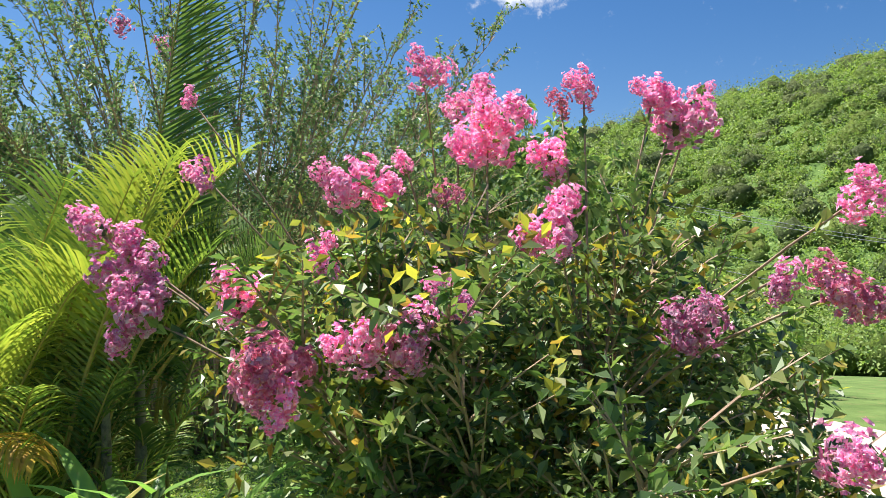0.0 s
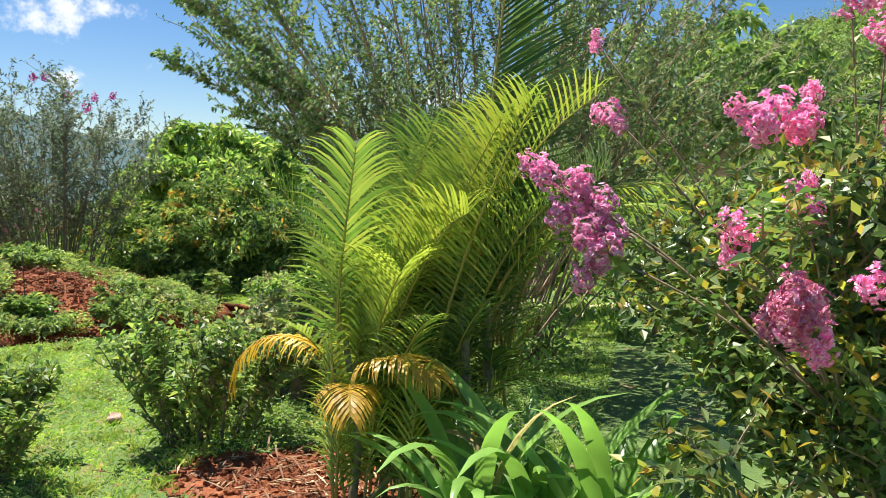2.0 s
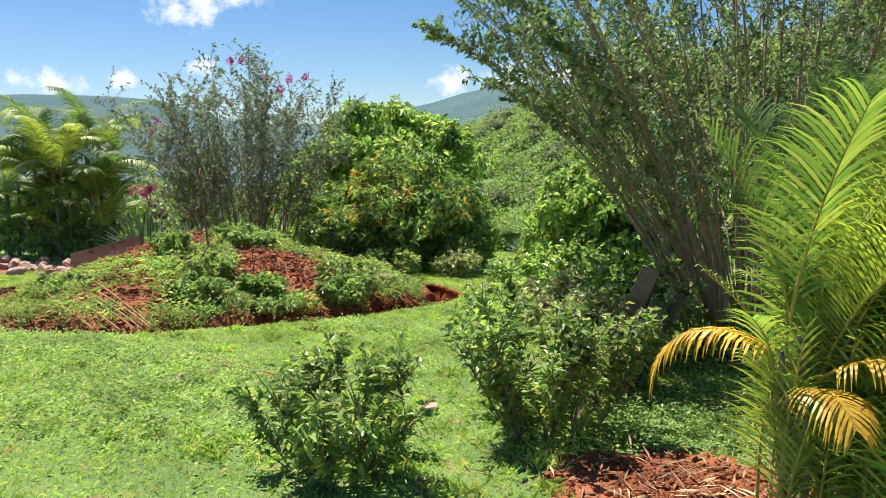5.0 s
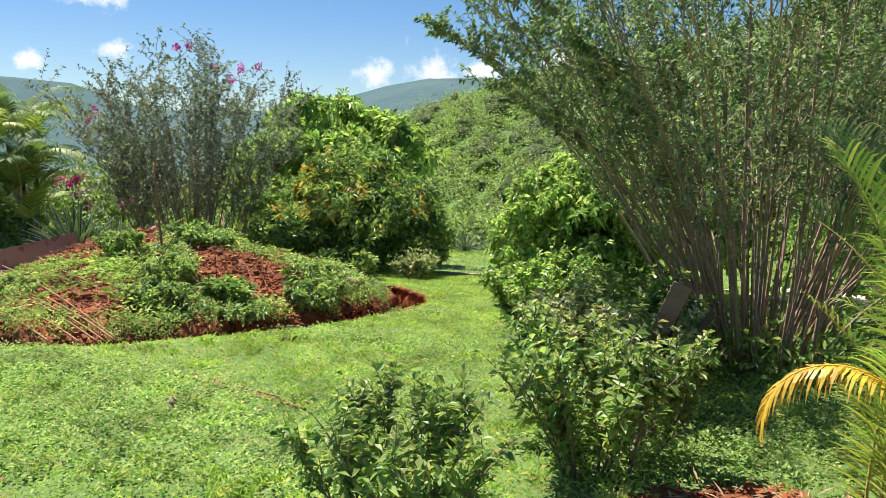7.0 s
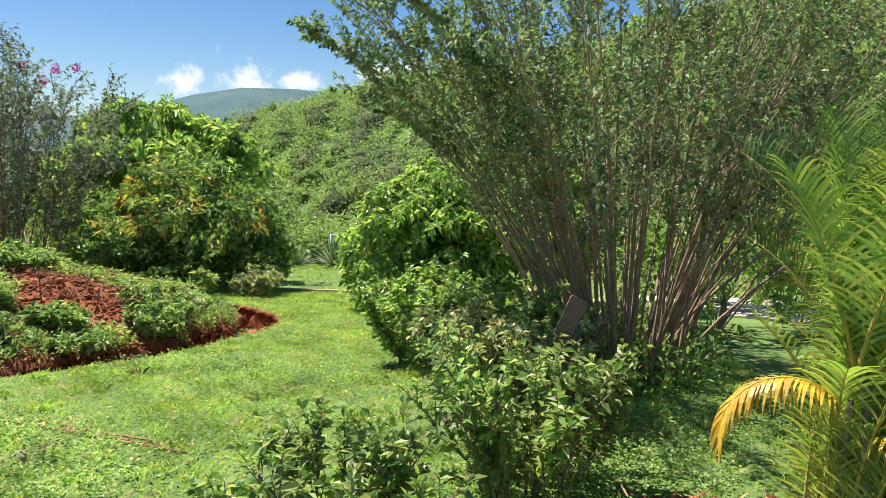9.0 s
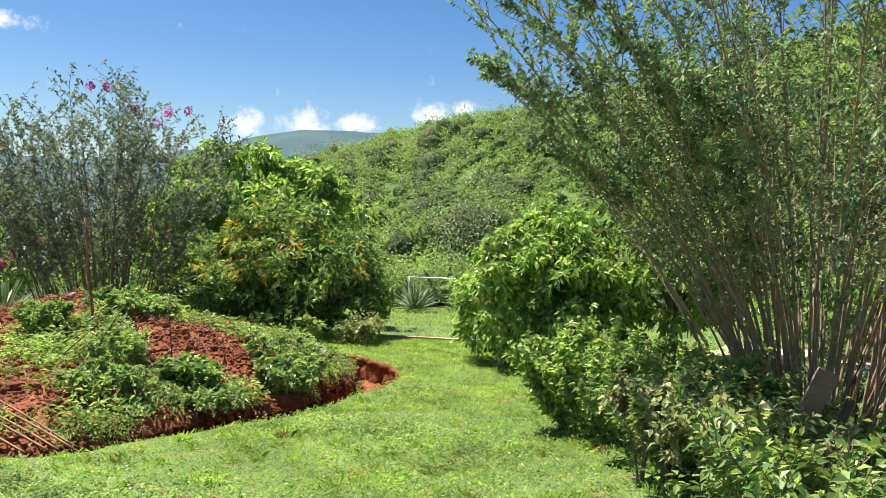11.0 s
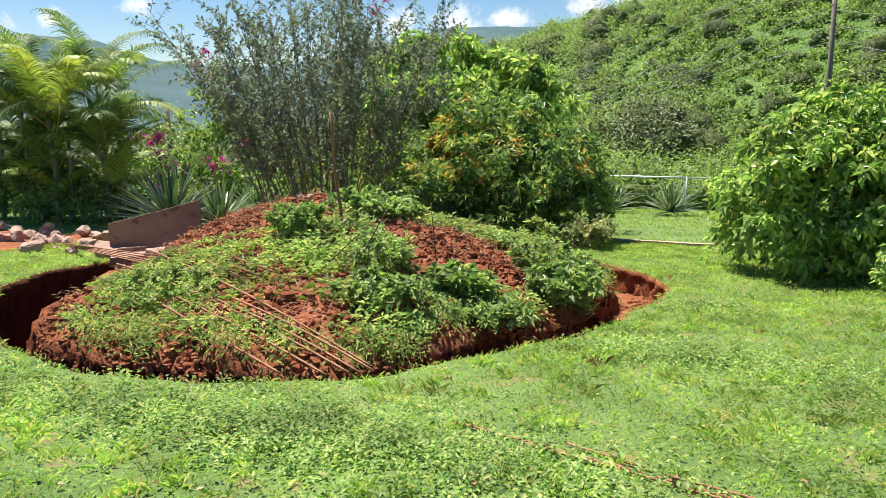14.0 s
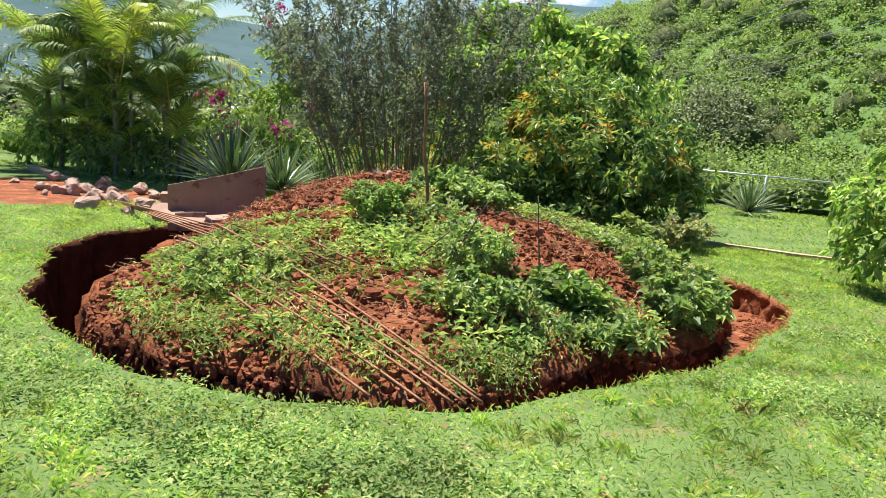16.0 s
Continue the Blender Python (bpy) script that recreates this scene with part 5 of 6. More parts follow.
    x, y = PIT[0] + np.cos(a) * r * inner, PIT[1] + np.sin(a) * r * inner
    P = np.stack([x, y, ground_height(x, y) + rng.uniform(0.01, 0.09, n)], 1)
    scatter_mesh("heap_straw", P, rand_dirs(n) * [1, 1, 0.35], np.tile([0, 0, 1.0], (n, 1)), rng.uniform(0.04, 0.17, n), 0.009, [DEBRIS], "dry straw and dead stalks lying on the heap", "litter", 0.05)


heap_cover()


def lumps(name, xy, sizes, mats, label, sunk=0.35, z=None):
    """Uneven clods of earth or small stones, far too many to count."""
    ico = np.array([(0, 0, 1), (0.89, 0, 0.45), (0.28, 0.85, 0.45), (-0.72, 0.53, 0.45), (-0.72, -0.53, 0.45), (0.28, -0.85, 0.45),
                    (0.72, 0.53, -0.45), (-0.28, 0.85, -0.45), (-0.89, 0, -0.45), (-0.28, -0.85, -0.45), (0.72, -0.53, -0.45), (0, 0, -1)])
    tri = np.array([(0, 1, 2), (0, 2, 3), (0, 3, 4), (0, 4, 5), (0, 5, 1), (1, 6, 2), (2, 7, 3), (3, 8, 4), (4, 9, 5), (5, 10, 1),
                    (6, 7, 2), (7, 8, 3), (8, 9, 4), (9, 10, 5), (10, 6, 1), (11, 7, 6), (11, 8, 7), (11, 9, 8), (11, 10, 9), (11, 6, 10)])
    n = len(xy)
    c = np.stack([xy[:, 0], xy[:, 1], ground_height(xy[:, 0], xy[:, 1]) + sizes * (0.5 - sunk) if z is None else z], 1)
    v = c[:, None] + ico[None] * rng.uniform(0.65, 1.25, (n, 12, 1)) * sizes[:, None, None] * rng.uniform(0.7, 1.2, (n, 1, 3))
    f = (np.arange(n)[:, None, None] * 12 + tri[None]).reshape(-1, 3)
    ob = piece(name, mesh_of(name, v.reshape(-1, 3), f, mats))
    return tagged(ob, label, "clods", kind="stuff")


def clods():
    n = 17000
    a, r = rng.uniform(0, 2 * np.pi, n), np.sqrt(rng.random(n)) * 1.04
    inner = pit_edge(a) - pit_width(a)
    xy = np.stack([PIT[0] + np.cos(a) * r * inner, PIT[1] + np.sin(a) * r * inner], 1)
    lumps("heap_clods", xy, rng.uniform(0.008, 0.032, n) * (1 + (rng.random(n) < 0.06) * 1.3), [SOIL], "crumbly red clods of earth on the heap")
    # clods clinging to the heap's cut face
    n = 3600
    a = rng.uniform(radians(170), radians(370), n)
    u = rng.random(n)
    r = pit_edge(a) - pit_width(a)
    top = ground_height(PIT[0] + (r - 0.28) * np.cos(a), PIT[1] + (r - 0.28) * np.sin(a))
    r = r + np.interp(u, [0, 0.2, 0.4, 1], [-0.16, -0.02, 0.05, 0.11])
    lumps("face_clods", np.stack([PIT[0] + r * np.cos(a), PIT[1] + r * np.sin(a)], 1), rng.uniform(0.012, 0.045, n), [SOIL], "crumbling red clods on the heap's cut face", 0.35, top - 0.03 - 0.55 * u ** 1.3)
    n = 900
    a = rng.normal(0, 0.5, (n, 2)) * [0.6, 0.4] + [-2.6, 3.75]
    b = rng.normal(0, 0.5, (n, 2)) * [0.25, 0.8] + [-6.75, 10.6]
    lumps("earth_clods", np.concatenate([a, b]), rng.uniform(0.008, 0.028, 2 * n), [SOIL], "crumbled red earth at the edge of the turf")
    n = 420
    x, y = rng.normal(-2.55, 0.42, n), rng.normal(3.72, 0.26, n)
    P = np.stack([x, y, ground_height(x, y) + 0.02], 1)
    scatter_mesh("palm_litter", P, rand_dirs(n) * [1, 1, 0.25], np.tile([0, 0, 1.0], (n, 1)), rng.uniform(0.05, 0.22, n), 0.014, [DEBRIS], "dry brown leaf litter on the bare red earth", "litter", 0.05)


clods()
shrub("round_bush", (-10.25, 8.55), "compact round light green bush on the heap of earth", "shrub", 30, 0.36, 0.26, 16, 0.045, LAWNWEED, BARK, 0.05, 0.14, 13, 0.16, 0.8, 0.004, None, "heap shrubs", 0.6)
for hx, hy, hh, hw, hm, hl, hlab in ((-7.5, 8.75, 0.46, 0.34, DARKWEED, 0.075, "dark green leafy weed bush on the edge of the heap"), (-7.75, 9.35, 0.5, 0.36, SHRUBLEAF, 0.06, "tall green weed bush on the edge of the heap"),
                                     (-8.35, 8.15, 0.36, 0.26, SHRUBLEAF, 0.085, "broad-leaved green weed bush on the heap"), (-8.75, 7.35, 0.36, 0.32, DARKWEED, 0.06, "low dark weed bush above the trench"),
                                     (-8.0, 7.85, 0.34, 0.3, DARKWEED, 0.065, "low dark weed bush above the trench"), (-10.2, 9.95, 0.30, 0.35, DARKWEED, 0.08, "dark trailing weed on top of the heap"),
                                     (-9.75, 9.75, 0.26, 0.35, DARKWEED, 0.07, "dark trailing weed on top of the heap"), (-9.05, 8.05, 0.36, 0.3, WEED, 0.055, "feathery green weed bush on the heap"),
                                     (-10.6, 7.05, 0.22, 0.4, WEED, 0.045, "low green weed mat on the heap"), (-7.65, 9.95, 0.36, 0.26, PALEVAR, 0.055, "pale green weed bush beside the trench")):
    shrub("weed_bush", (hx, hy), hlab, "weed", 16, hh * 0.85, hw, 9, hl * 1.25, hm, BARK, 0.08, 0.16, 11, 0.14, 0.9, 0.004, None, "weeds on the heap", 0.7)

# ---- things on and round the heap ----
def rough_tube(name, path, r, mat, label, category, group="", sides=7):
    v, f = tube(path, r, sides)
    c = np.asarray(path[0], float)
    ob = piece(name, mesh_of(name, v - c, f, mat, None, True))
    ob.location = c
    return tagged(ob, label, category, group)


s9 = np.linspace(0, 1, 9)[:, None]
stake_z = gz(-9.95, 9.0)
rough_tube("wooden_stake", np.array([-9.95, 9.0, stake_z - 0.1]) + s9 * np.array([-0.11, 0.03, 1.32]) + 0.012 * np.sin(s9 * 9) * np.array([1, 0, 0]), np.linspace(0.019, 0.012, 9), RUST, "thin upright rusty brown stake planted in the heap", "stake")
for (ax_, ay_), (bx_, by_, bz_) in (((-8.6, 8.3), (-0.1, 0.1, 0.75)), ((-9.25, 7.75), (0.28, 0.25, 0.6)), ((-9.6, 7.6), (0.45, 0.1, 0.42))):
    z0 = gz(ax_, ay_)
    rough_tube("dry_stick", np.array([ax_, ay_, z0 - 0.05]) + s9 * np.array([bx_, by_, bz_]), np.linspace(0.008, 0.004, 9), DARKWOOD, "thin dry stick standing in the weeds", "stick", "dry sticks")


def steel_rods():
    """Long rusty bars lying over the heap and across the trench."""
    rods = [((-8.28, 6.10), (-12.0, 7.85), 0.06), ((-8.36, 6.06), (-11.9, 7.65), 0.04), ((-8.42, 6.02), (-11.7, 7.55), 0.05), ((-8.55, 5.94), (-11.0, 7.05), 0.04),
            ((-8.85, 5.86), (-10.3, 6.5), 0.05), ((-8.32, 6.16), (-11.5, 7.8), 0.08)]
    for (x0, y0), (x1, y1), lift in rods:
        s = np.linspace(0, 1, 26)
        x, y = x0 + (x1 - x0) * s, y0 + (y1 - y0) * s
        ground = ground_height(x, y)
        chord = np.interp(s, [0, 1], [float(lawn_height(x0, y0)) + 0.03, max(ground[-1] + 0.06, float(lawn_height(x1, y1)) + 0.22) + lift])
        sag = 4 * s * (1 - s)
        arch = min(0.22, max(0.0, float(((ground + 0.02 - chord) / np.maximum(sag, 0.3)).max())))
        line = chord + sag * arch * 0.7
        rough_tube("steel_rod", np.stack([x, y, line + lift * 0.5], 1), 0.0085, RUST, "long rusty steel bar lying over the heap", "steel bar", "rusty bars", 6)
    for k in range(5):
        a = np.array([-10.38 + 0.16 * k, 7.12 + 0.05 * k])
        b = np.array([-15.84 + 0.07 * k, 10.96 - 0.08 * k])
        x, y = a[0] + (b[0] - a[0]) * s9[:, 0], a[1] + (b[1] - a[1]) * s9[:, 0]
        z = np.interp(s9[:, 0], [0, 1], [gz(*a) + 0.10, float(lawn_height(*b)) + 0.06 + 0.02 * k])
        z = np.maximum(z, ground_height(x, y) + 0.03)
        rough_tube("steel_rod", np.stack([x, y, z], 1), 0.0085, RUST, "rusty steel bar bridging the trench", "steel bar", "rusty bars", 6)
    for (x0, y0), (x1, y1) in (((-7.5, 5.42), (-5.6, 4.80)), ((-7.1, 5.27), (-5.5, 4.72)), ((-6.85, 5.33), (-6.45, 5.15)), ((-6.35, 5.10), (-5.5, 4.86))):
        x, y = x0 + (x1 - x0) * s9[:, 0], y0 + (y1 - y0) * s9[:, 0]
        rough_tube("steel_rod", np.stack([x, y, lawn_height(x, y) + 0.016], 1), 0.0075, RUST, "rusty steel bar lying half hidden in the grass", "steel bar", "rusty bars", 6)


steel_rods()


def block(name, size, at, turn, mat, label, category, group="", bevel=0.02, rough=0.008):
    """A slab with worn, uneven edges."""
    bm = bmesh.new()
    bmesh.ops.create_cube(bm, size=1, matrix=Matrix.Diagonal((*size, 1)))
    bmesh.ops.bevel(bm, geom=bm.edges[:], offset=bevel, segments=2, affect="EDGES", profile=0.6)
    bmesh.ops.subdivide_edges(bm, edges=[e for e in bm.edges if e.calc_length() > 0.2], cuts=3, use_grid_fill=True)
    for vert in bm.verts:
        vert.co += noise.noise_vector(vert.co * 4 + Vector(at)) * rough
    me = bpy.data.meshes.new(name)
    bm.to_mesh(me)
    bm.free()
    me.materials.append(mat)
    ob = new(name, me)
    ob.matrix_world = pose(*at, *turn)
    return tagged(ob, label, category, group)


def stone(at, size, label, mat=None, squash=0.7, group="loose stones"):
    bm = bmesh.new()
    bmesh.ops.create_icosphere(bm, subdivisions=3, radius=1)
    seed = Vector((at[0] * 3.1, at[1] * 2.7, size * 50))
    # knock flat facets off the pebble
    for q in range(9):
        cut = noise.noise_vector(Vector((q * 5.3, q * 2.1, 1.7)) + seed).normalized()
        for vert in bm.verts:
            over = vert.co.dot(cut) - 0.62
            if over > 0:
                vert.co -= cut * over
    for vert in bm.verts:
        n1 = noise.noise(vert.co * 1.1 + seed)
        n2 = noise.noise(vert.co * 3.1 + seed)
        vert.co *= 1 + 0.30 * n1 + 0.10 * n2
        vert.co = Vector((vert.co.x, vert.co.y * 0.85, vert.co.z * squash)) * size
    me = bpy.data.meshes.new("stone")
    bm.to_mesh(me)
    bm.free()
    me.materials.append(mat or STONE)
    ob = new("stone", me)
    ob.location = (at[0], at[1], gz(at[0], at[1]) + size * squash * 0.55)
    ob.rotation_euler = (0, 0, at[0] * 7)
    return tagged(ob, label, "stone", group)


stone((-11.36, 10.60), 0.095, "brown stone lying on top of the heap", BROWNSTONE)
stone((-10.95, 10.12), 0.085, "pale brown stone lying on top of the heap")
stone((-4.32, 4.5), 0.07, "small pale stone lying on the lawn")
stone((-6.4, 4.45), 0.06, "small buff stone lying on the lawn")
stone((-12.0, 7.0), 0.08, "earthy stone at the foot of the heap", BROWNSTONE)
stone((-11.7, 7.4), 0.06, "earthy stone at the foot of the heap", BROWNSTONE)


def boards():
    root = thing("formwork_board", (-13.95, 10.8, float(lawn_height(-13.95, 10.8))), "two reddish boards standing on edge beside the trench", "board")
    a, b, c = np.array([-0.58, -0.32, 0]), np.array([0.08, -0.03, 0]), np.array([0.62, 0.26, 0])
    for p, q, h0, h1 in ((a, b, 0.52, 0.68), (b, c, 0.68, 0.84)):
        d = unit(q - p)
        nrm = np.array([-d[1], d[0], 0]) * 0.018
        v = [p - nrm, q - nrm, q - nrm + [0, 0, h1], p - nrm + [0, 0, h0], p + nrm, q + nrm, q + nrm + [0, 0, h1], p + nrm + [0, 0, h0]]
        f = [(0, 1, 2, 3), (5, 4, 7, 6), (1, 5, 6, 2), (4, 0, 3, 7), (3, 2, 6, 7), (4, 5, 1, 0)]
        piece("panel", mesh_of("panel", v, f, PANEL), root)


boards()
for bx, by, sx, sy, sz, rx, rz, lab in ((-14.75, 10.75, 0.55, 0.3, 0.12, 28, 20, "leaning pinkish concrete slab by the boards"), (-14.35, 10.35, 0.5, 0.3, 0.14, 12, -15, "broken pinkish concrete slab"), (-14.1, 10.45, 0.42, 0.3, 0.16, -18, 40, "broken pinkish concrete slab"),
                                        (-14.9, 11.1, 0.5, 0.12, 0.32, 10, 25, "upright reddish concrete slab beside the boards"), (-13.95, 10.2, 0.45, 0.3, 0.12, 4, 30, "flat pinkish concrete slab by the trench"), (-13.55, 10.35, 0.3, 0.25, 0.2, 6, 60, "grey concrete lump by the trench")):
    block("concrete_slab", (sx, sy, sz), (bx, by, float(lawn_height(bx, by)) + max(sz, sy * abs(math.sin(radians(rx)))) * 0.5 - 0.01), (rx, 0, rz), PANEL if "grey" not in lab else STONE, lab, "slab", "broken slabs")
for k in range(64):
    u = k / 63
    rx_, ry_ = -15.2 - 3.6 * u + rng.normal(0, 0.4), 10.95 + 1.3 * u + rng.normal(0, 0.38)
    stone((rx_, ry_), 0.05 + 0.17 * rng.random() ** 1.8, "pale pinkish rubble stone in a loose heap", None, 0.75, "rubble heap")
block("kerb", (2.4, 0.16, 0.12), (-20.3, 13.4, float(lawn_height(-20.3, 13.4)) + 0.03), (0, 0, -22), CONCRETE, "low concrete kerb edging the bare earth", "kerb")

# ---- drive, kerb and fence ----
def strip(name, pts, width, lift, thick, mats, label, category, kind="structure"):
    pts = np.asarray(pts, float)
    u = np.linspace(0, len(pts) - 1, 60)
    x, y = np.interp(u, range(len(pts)), pts[:, 0]), np.interp(u, range(len(pts)), pts[:, 1])
    for _ in range(6):
        x[1:-1], y[1:-1] = (x[:-2] + x[1:-1] * 2 + x[2:]) / 4, (y[:-2] + y[1:-1] * 2 + y[2:]) / 4
    d = unit(np.stack([np.gradient(x), np.gradient(y)], 1))
    nx, ny = -d[:, 1], d[:, 0]
    rows = []
    for off, z in ((-0.5, -thick), (-0.5, lift), (-0.25, lift + 0.004), (0, lift + 0.006), (0.25, lift + 0.004), (0.5, lift), (0.5, -thick)):
        w = width * off + (0.03 * np.sin(u * 5 + off) if width > 0.5 else 0.01 * np.sin(u * 7))
        px, py = x + nx * w, y + ny * w
        rows.append(np.stack([px, py, lawn_height(px, py) + z], 1))
    v = np.stack(rows, 1).reshape(-1, 3)
    k = len(rows)
    i, j = np.meshgrid(np.arange(59), np.arange(k - 1), indexing="ij")
    f = np.stack([i * k + j, (i + 1) * k + j, (i + 1) * k + j + 1, i * k + j + 1], -1).reshape(-1, 4)
    return tagged(piece(name, mesh_of(name, v, f, mats)), label, category, kind=kind)


strip("drive", [(7.0, -3.0), (4.8, 4.0), (4.3, 7.0), (4.3, 9.6), (3.3, 12.8), (0.0, 14.8), (-1.6, 15.4)], 3.2, 0.03, 0.1, [DRIVE], "pale pinkish concrete drive beside the shrubs", "drive")
strip("kerb_strip", [(-8.4, 15.95), (-7.0, 15.75), (-5.0, 15.3), (-2.0, 14.9)], 0.20, 0.07, 0.1, [CONCRETE], "low pale concrete kerb across the lawn", "kerb")


def fence():
    a, b = np.array([-9.75, 28.6]), np.array([10.0, 33.5])
    n = 8
    root = thing("wire_fence", (a[0], a[1], float(lawn_height(*a))), "galvanised pipe and wire fence along the foot of the hill", "fence")
    tops = []
    for i in range(n):
        p = a + (b - a) * i / (n - 1)
        z = float(lawn_height(*p)) - float(lawn_height(*a))
        q = np.array([p[0] - a[0], p[1] - a[1], z])
        v, f = tube([q - [0, 0, 0.2], q + [0, 0, 1.28]], 0.035, 8)
        piece("post", mesh_of("post", v, f, GALV, None, True), root)
        tops.append(q + [0, 0, 1.25])
    v, f = tube(np.array(tops), 0.030, 8)
    piece("rail", mesh_of("rail", v, f, GALV, None, True), root)
    for drop in (0.3, 0.6, 0.9):
        v, f = tube(np.array(tops) - [0, 0, drop], 0.005, 4)
        piece("wire", mesh_of("wire", v, f, WIRE), root)


fence()


def utility_pole():
    x, y = -0.6, 46.0
    z = float(lawn_height(x, y))
    root = thing("utility_pole", (x, y, z), "weathered wooden utility pole with a crossarm and insulators", "utility pole")
    top = 8.9 - z
    v, f = tube([[0, 0, -0.3], [0, 0, top * 0.5], [0, 0, top]], [0.15, 0.13, 0.11], 10)
    piece("pole", mesh_of("pole", v, f, POLEWOOD, None, True), root)
    v, f = tube([[-0.9, 0.12, top - 0.55], [0.9, 0.12, top - 0.55]], 0.06, 4)
    piece("crossarm", mesh_of("crossarm", v, f, POLEWOOD), root)
    for dx in (-0.8, -0.1, 0.8):
        v, f = tube([[dx, 0.12, top - 0.5], [dx, 0.12, top - 0.3], [dx, 0.12, top - 0.15]], [0.03, 0.07, 0.04], 8)
        piece("insulator", mesh_of("insulator", v, f, POLEWOOD, None, True), root)
    s = np.linspace(0, 1, 24)[:, None]
    for dx, dz, ex, ez in ((-0.8, -0.3, 0, 0), (0.8, -0.3, 1.5, 0), (0, -2.6, 1, -2.0), (0, -3.4, 2, -3.0), (0, -4.2, 1, -3.5)):
        p0 = np.array([dx, 0.1, top + dz])
        for far in (np.array([-52 + ex, 95.0, 6.5 + ez]), np.array([40 + ex, -14.0, 2.0 + ez + top * 0.3])):
            p = p0 + (far - p0) * s - np.array([0, 0, 1.0]) * 1.6 * np.sin(np.pi * s)
            v, f = tube(p, 0.016, 3)
            piece("cable", mesh_of("cable", v, f, WIRE), root)
    x, y = 2.0, 45.0
    z = float(lawn_height(x, y))
    root = thing("street_lamp", (x, y, z), "street lamp with a long curved arm at the hill's foot", "street lamp")
    v, f = tube([[0, 0, -0.2], [0, 0, 5.0 - z]], 0.06, 8)
    piece("pole", mesh_of("pole", v, f, GALV, None, True), root)
    a = np.linspace(0, 1, 8)[:, None]
    p = np.array([0, 0, 5.0 - z]) + a * np.array([2.1, -0.4, 0]) + np.array([0, 0, 0.5]) * np.sin(a * np.pi * 0.6)
    v, f = tube(p, 0.04, 6)
    piece("arm", mesh_of("arm", v, f, GALV, None, True), root)
    v, f = tube(p[-1] + np.array([[0, 0, 0], [0.25, -0.05, -0.03], [0.55, -0.1, -0.06]]), [0.05, 0.11, 0.06], 8)
    piece("lamp_head", mesh_of("lamp_head", v, f, WHITEWALL, None, True), root)
    x, y = -31.5, 33.0
    z = float(lawn_height(x, y))
    root = thing("utility_pole", (x, y, z), "dark wooden utility pole in the valley", "utility pole")
    v, f = tube([[0, 0, -0.2], [0, 0, 1.9 - z]], [0.14, 0.11], 8)
    piece("pole", mesh_of("pole", v, f, POLEWOOD, None, True), root)


utility_pole()


def plank():
    x, y = -3.42, 5.60
    z = gz(x, y)
    for k, (dx, w, ln) in enumerate(((0.42, 0.13, 1.05), (0.34, 0.06, 0.95), (0.50, 0.05, 0.85))):
        tilt = math.atan2(dx, 0.95)
        block("old_plank", (w, 0.03, ln), (x + 0.10 * k + dx * 0.4, y + 0.06 * k, z + ln * 0.5 * math.cos(tilt)), (0, math.degrees(tilt), 10 * k), BROWNSTONE if k == 0 else DARKWOOD, "dark old plank leaning on the crape myrtle stems", "plank", "leaning planks", 0.006, 0.004)
    block("old_plank", (0.55, 0.16, 0.04), (x - 0.30, y + 0.15, z + 0.02), (0, 3, 12), DARKWOOD, "dark old plank lying in the grass", "plank", "", 0.006, 0.004)


plank()


# ---- far houses ----
def house(at, size, roof_h, turn, label):
    z = float(lawn_height(*at))
    root = thing("house", (at[0], at[1], z), label, "house", "valley houses")
    root.rotation_euler = (0, 0, radians(turn))
    w, d, h = size
    v = np.array([(sx * w / 2, sy * d / 2, zz) for zz in (-1.5, h) for sx, sy in ((-1, -1), (1, -1), (1, 1), (-1, 1))])
    f = [(0, 1, 5, 4), (1, 2, 6, 5), (2, 3, 7, 6), (3, 0, 4, 7), (4, 5, 6, 7), (3, 2, 1, 0)]
    piece("wall", mesh_of("wall", v, f, WHITEWALL), root)
    e = 0.6
    v = np.array([(-w / 2 - e, -d / 2 - e, h + 0.02), (w / 2 + e, -d / 2 - e, h + 0.02), (w / 2 + e, d / 2 + e, h + 0.02), (-w / 2 - e, d / 2 + e, h + 0.02), (-w / 2 - e, 0, h + roof_h), (w / 2 + e, 0, h + roof_h)])
    f = [(0, 1, 5, 4), (2, 3, 4, 5), (3, 2, 1, 0)]
    piece("roof", mesh_of("roof", v, f, ROOFMETAL), root)
    for k in range(3):
        x = -w / 3 + k * w / 3
        v = [(x - 0.6, -d / 2 - 0.03, h * 0.35), (x + 0.6, -d / 2 - 0.03, h * 0.35), (x + 0.6, -d / 2 - 0.03, h * 0.8), (x - 0.6, -d / 2 - 0.03, h * 0.8)]
        piece("window", mesh_of("window", v, [(0, 1, 2, 3)], DARKGLASS), root)


house((-84, 252), (18, 10, 4), 2.0, 14, "long white house with a pale metal roof on the far slope")
for hx, hy, ht in ((-120, 150, 10), (-134, 160, 40), (-150, 175, 25), (-112, 182, 70), (-165, 215, 15), (-98, 120, 30)):
    house((hx, hy), (9, 7, 3), 1.6, ht, "small pale house with a grey roof in the valley")


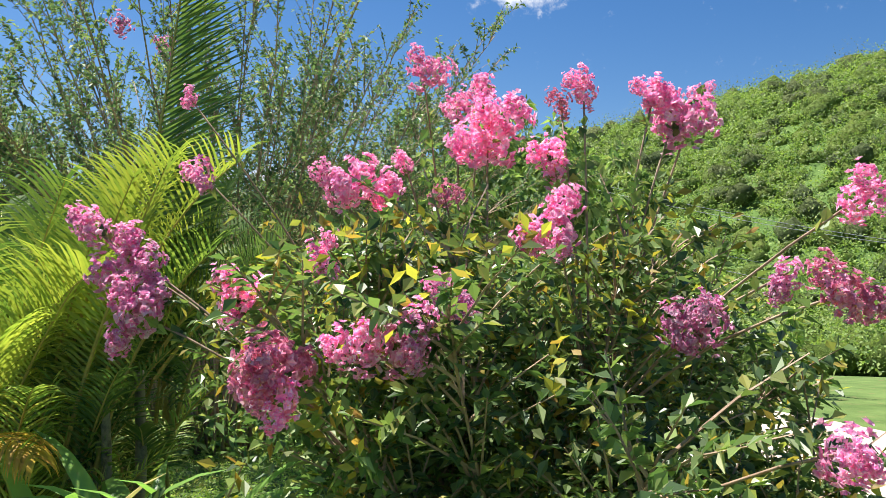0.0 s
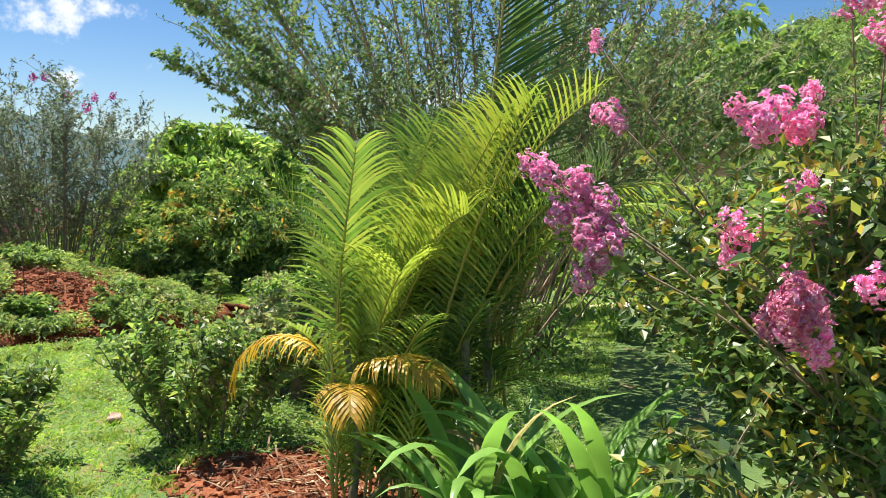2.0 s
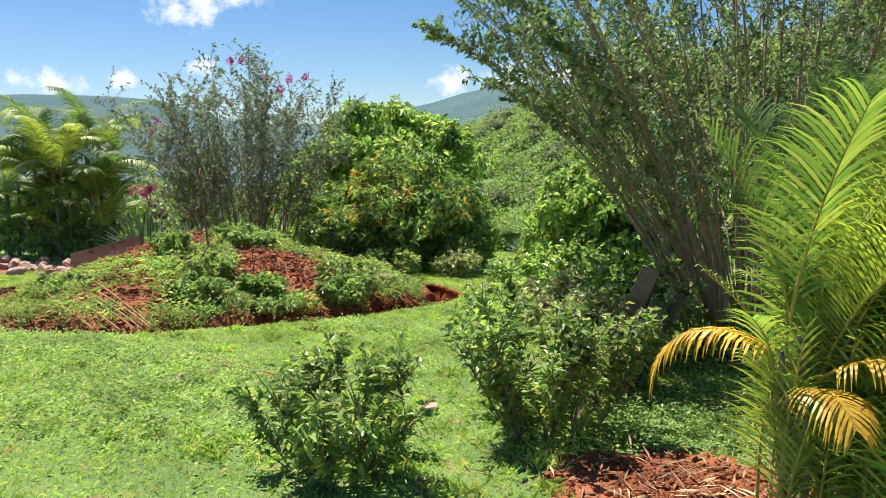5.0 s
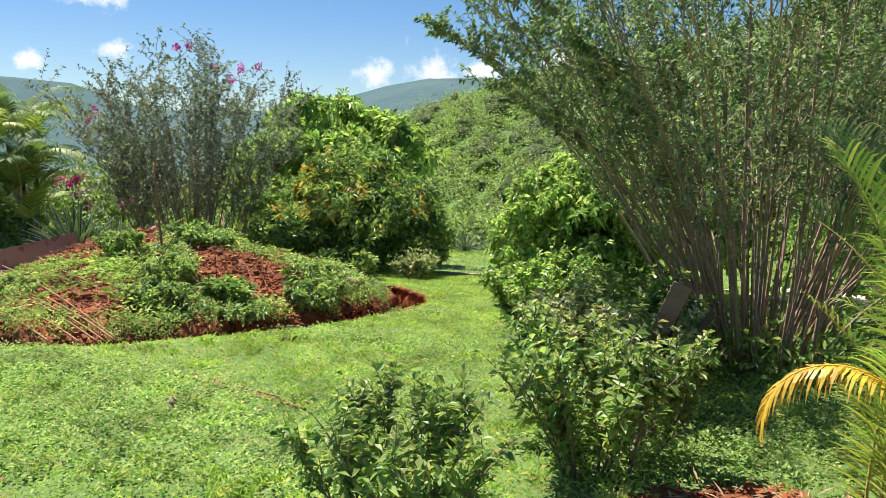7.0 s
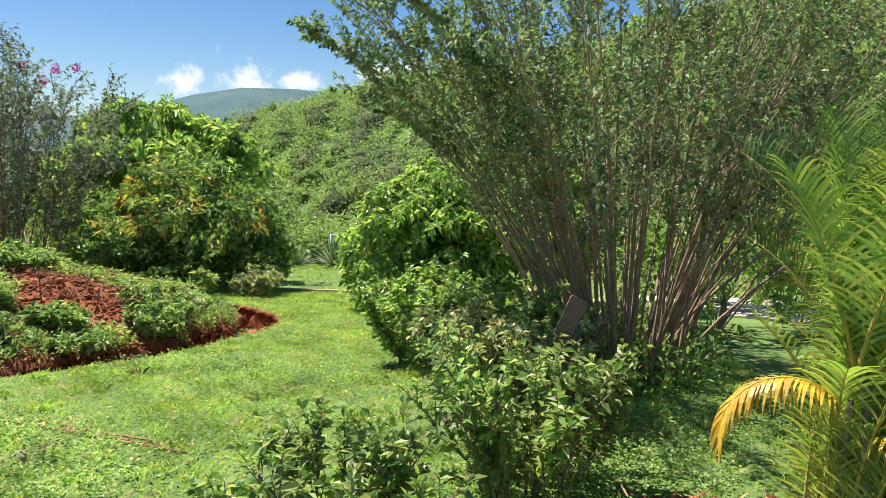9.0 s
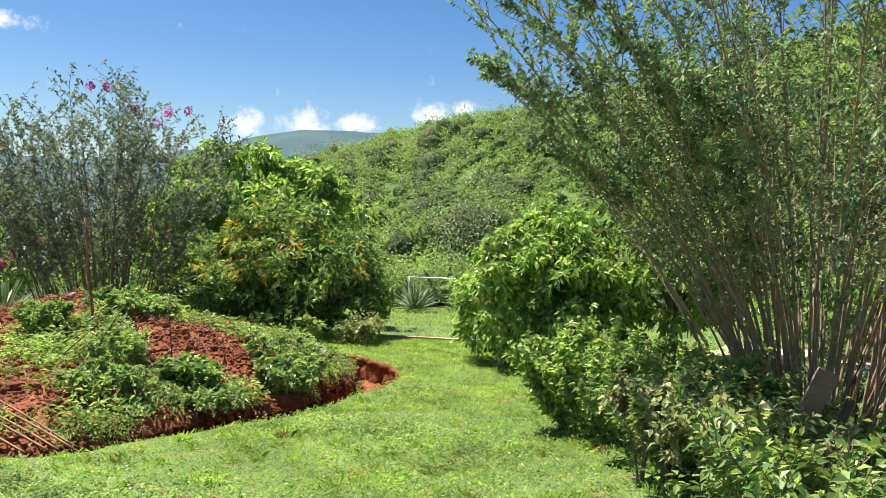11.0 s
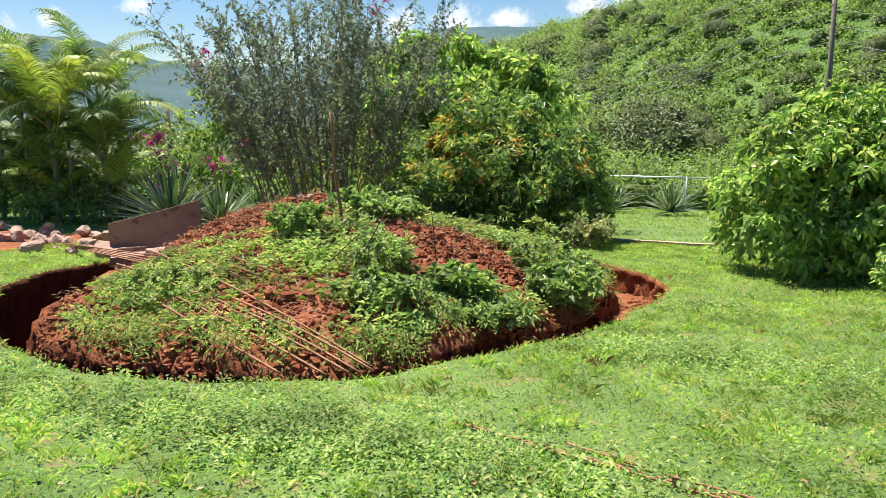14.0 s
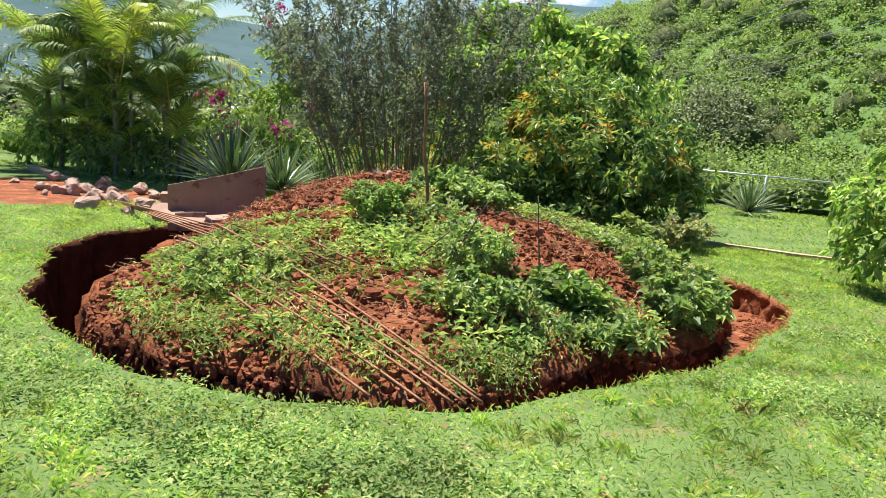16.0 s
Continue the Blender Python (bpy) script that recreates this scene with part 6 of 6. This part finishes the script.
# ---- far woods ----
def woods(name, count, az_range, d_range, radius, cards, card, mats, label, power=1.0, lift=0.4):
    """Wooded ground far off: uneven domes of foliage, each fringed with sprays of leaves."""
    ico = np.array([(0, 0, 1), (0.89, 0, 0.45), (0.28, 0.85, 0.45), (-0.72, 0.53, 0.45), (-0.72, -0.53, 0.45), (0.28, -0.85, 0.45),
                    (0.72, 0.53, -0.45), (-0.28, 0.85, -0.45), (-0.89, 0, -0.45), (-0.28, -0.85, -0.45), (0.72, -0.53, -0.45), (0, 0, -1)])
    tri = [(0, 1, 2), (0, 2, 3), (0, 3, 4), (0, 4, 5), (0, 5, 1), (1, 6, 2), (2, 7, 3), (3, 8, 4), (4, 9, 5), (5, 10, 1),
           (6, 7, 2), (7, 8, 3), (8, 9, 4), (9, 10, 5), (10, 6, 1), (11, 7, 6), (11, 8, 7), (11, 9, 8), (11, 10, 9), (11, 6, 10)]
    fine, faces = ico, np.array(tri)
    az = np.radians(rng.uniform(*az_range, count))
    dist = d_range[0] + (d_range[1] - d_range[0]) * rng.random(count) ** power
    x, y = -5 - np.sin(az) * dist, 1 + np.cos(az) * dist
    size = rng.uniform(0.5, 1.0, count) ** 2 * 1.9 * radius * (0.7 + 0.6 * dist / d_range[1])
    c = np.stack([x, y, lawn_height(x, y) + size * lift], 1)
    k = len(fine)
    v1 = c[:, None] + fine[None] * (size[:, None] * rng.uniform(0.30, 0.70, (count, k)))[:, :, None] * rng.uniform(0.75, 1.15, (count, 1, 3))
    f1 = (np.arange(count)[:, None, None] * k + faces[None]).reshape(-1, 3)
    d = rand_dirs(count * cards)
    d[:, 2] = np.abs(d[:, 2]) * 1.1 - 0.15
    d = unit(d)
    P = np.repeat(c, cards, 0) + d * (np.repeat(size, cards) * rng.uniform(0.5, 1.08, count * cards))[:, None]
    D = unit(np.cross(d, rand_dirs(len(d))) + d * 0.5)
    N = unit(d * 0.7 + [0, -0.1, 0.8] + rng.normal(0, 0.3, d.shape))
    ln = card * rng.uniform(0.6, 1.3, len(d)) * (0.6 + 0.8 * np.repeat(dist, cards) / d_range[1])
    v2, f2 = blades(P, D, N, ln, ln * 0.55, 0.1)
    v, f = join([(v1.reshape(-1, 3), f1), (v2, f2)])
    index = np.zeros(len(f), int)
    index[len(f1):] = 1
    ob = piece(name, mesh_of(name, v, f, mats, index, True))
    return tagged(ob, label, "woods", kind="stuff")


LIGHTWOOD, DARKWOODS = [CANOPY, SPRAY], [CANOPYDARK, SPRAYDARK]
woods("hillside_woods", 4600, (-48, 24), (41, 165), 1.25, 64, 0.36, LIGHTWOOD, "bright green scrub and trees covering the hillside", 0.85, 0.02)
woods("hillside_trees", 420, (-48, 24), (45, 165), 1.9, 130, 0.27, DARKWOODS, "darker rounded trees scattered over the hillside", 0.9, 0.25)
woods("hillside_canopy", 480, (-48, 24), (50, 165), 1.9, 120, 0.29, LIGHTWOOD, "larger light green trees standing out of the hillside scrub", 0.9, 0.1)
woods("foot_thicket", 420, (-40, 16), (37, 50), 1.0, 120, 0.17, LIGHTWOOD, "light green thicket at the hill's foot behind the fence", 1.0)
woods("valley_woods", 700, (20, 75), (34, 230), 1.8, 50, 0.5, DARKWOODS, "dark green trees filling the valley", 1.3)
woods("valley_bushes", 260, (24, 70), (26, 60), 1.1, 110, 0.17, LIGHTWOOD, "green bushes beyond the lawn towards the valley", 1.0)
woods("valley_trees", 150, (34, 80), (28, 58), 1.6, 200, 0.2, DARKWOODS, "dark green trees beyond the palms", 1.0, 0.5)
woods("grove", 16, (3.2, 6.4), (62, 72), 2.3, 420, 0.26, DARKWOODS, "grove of dark rounded trees standing out on the hillside", 1.0, 0.3)
woods("valley_forest", 520, (24, 62), (230, 640), 5.0, 44, 1.5, DARKWOODS, "dark blue-green woods covering the far side of the valley", 1.0, 0.3)
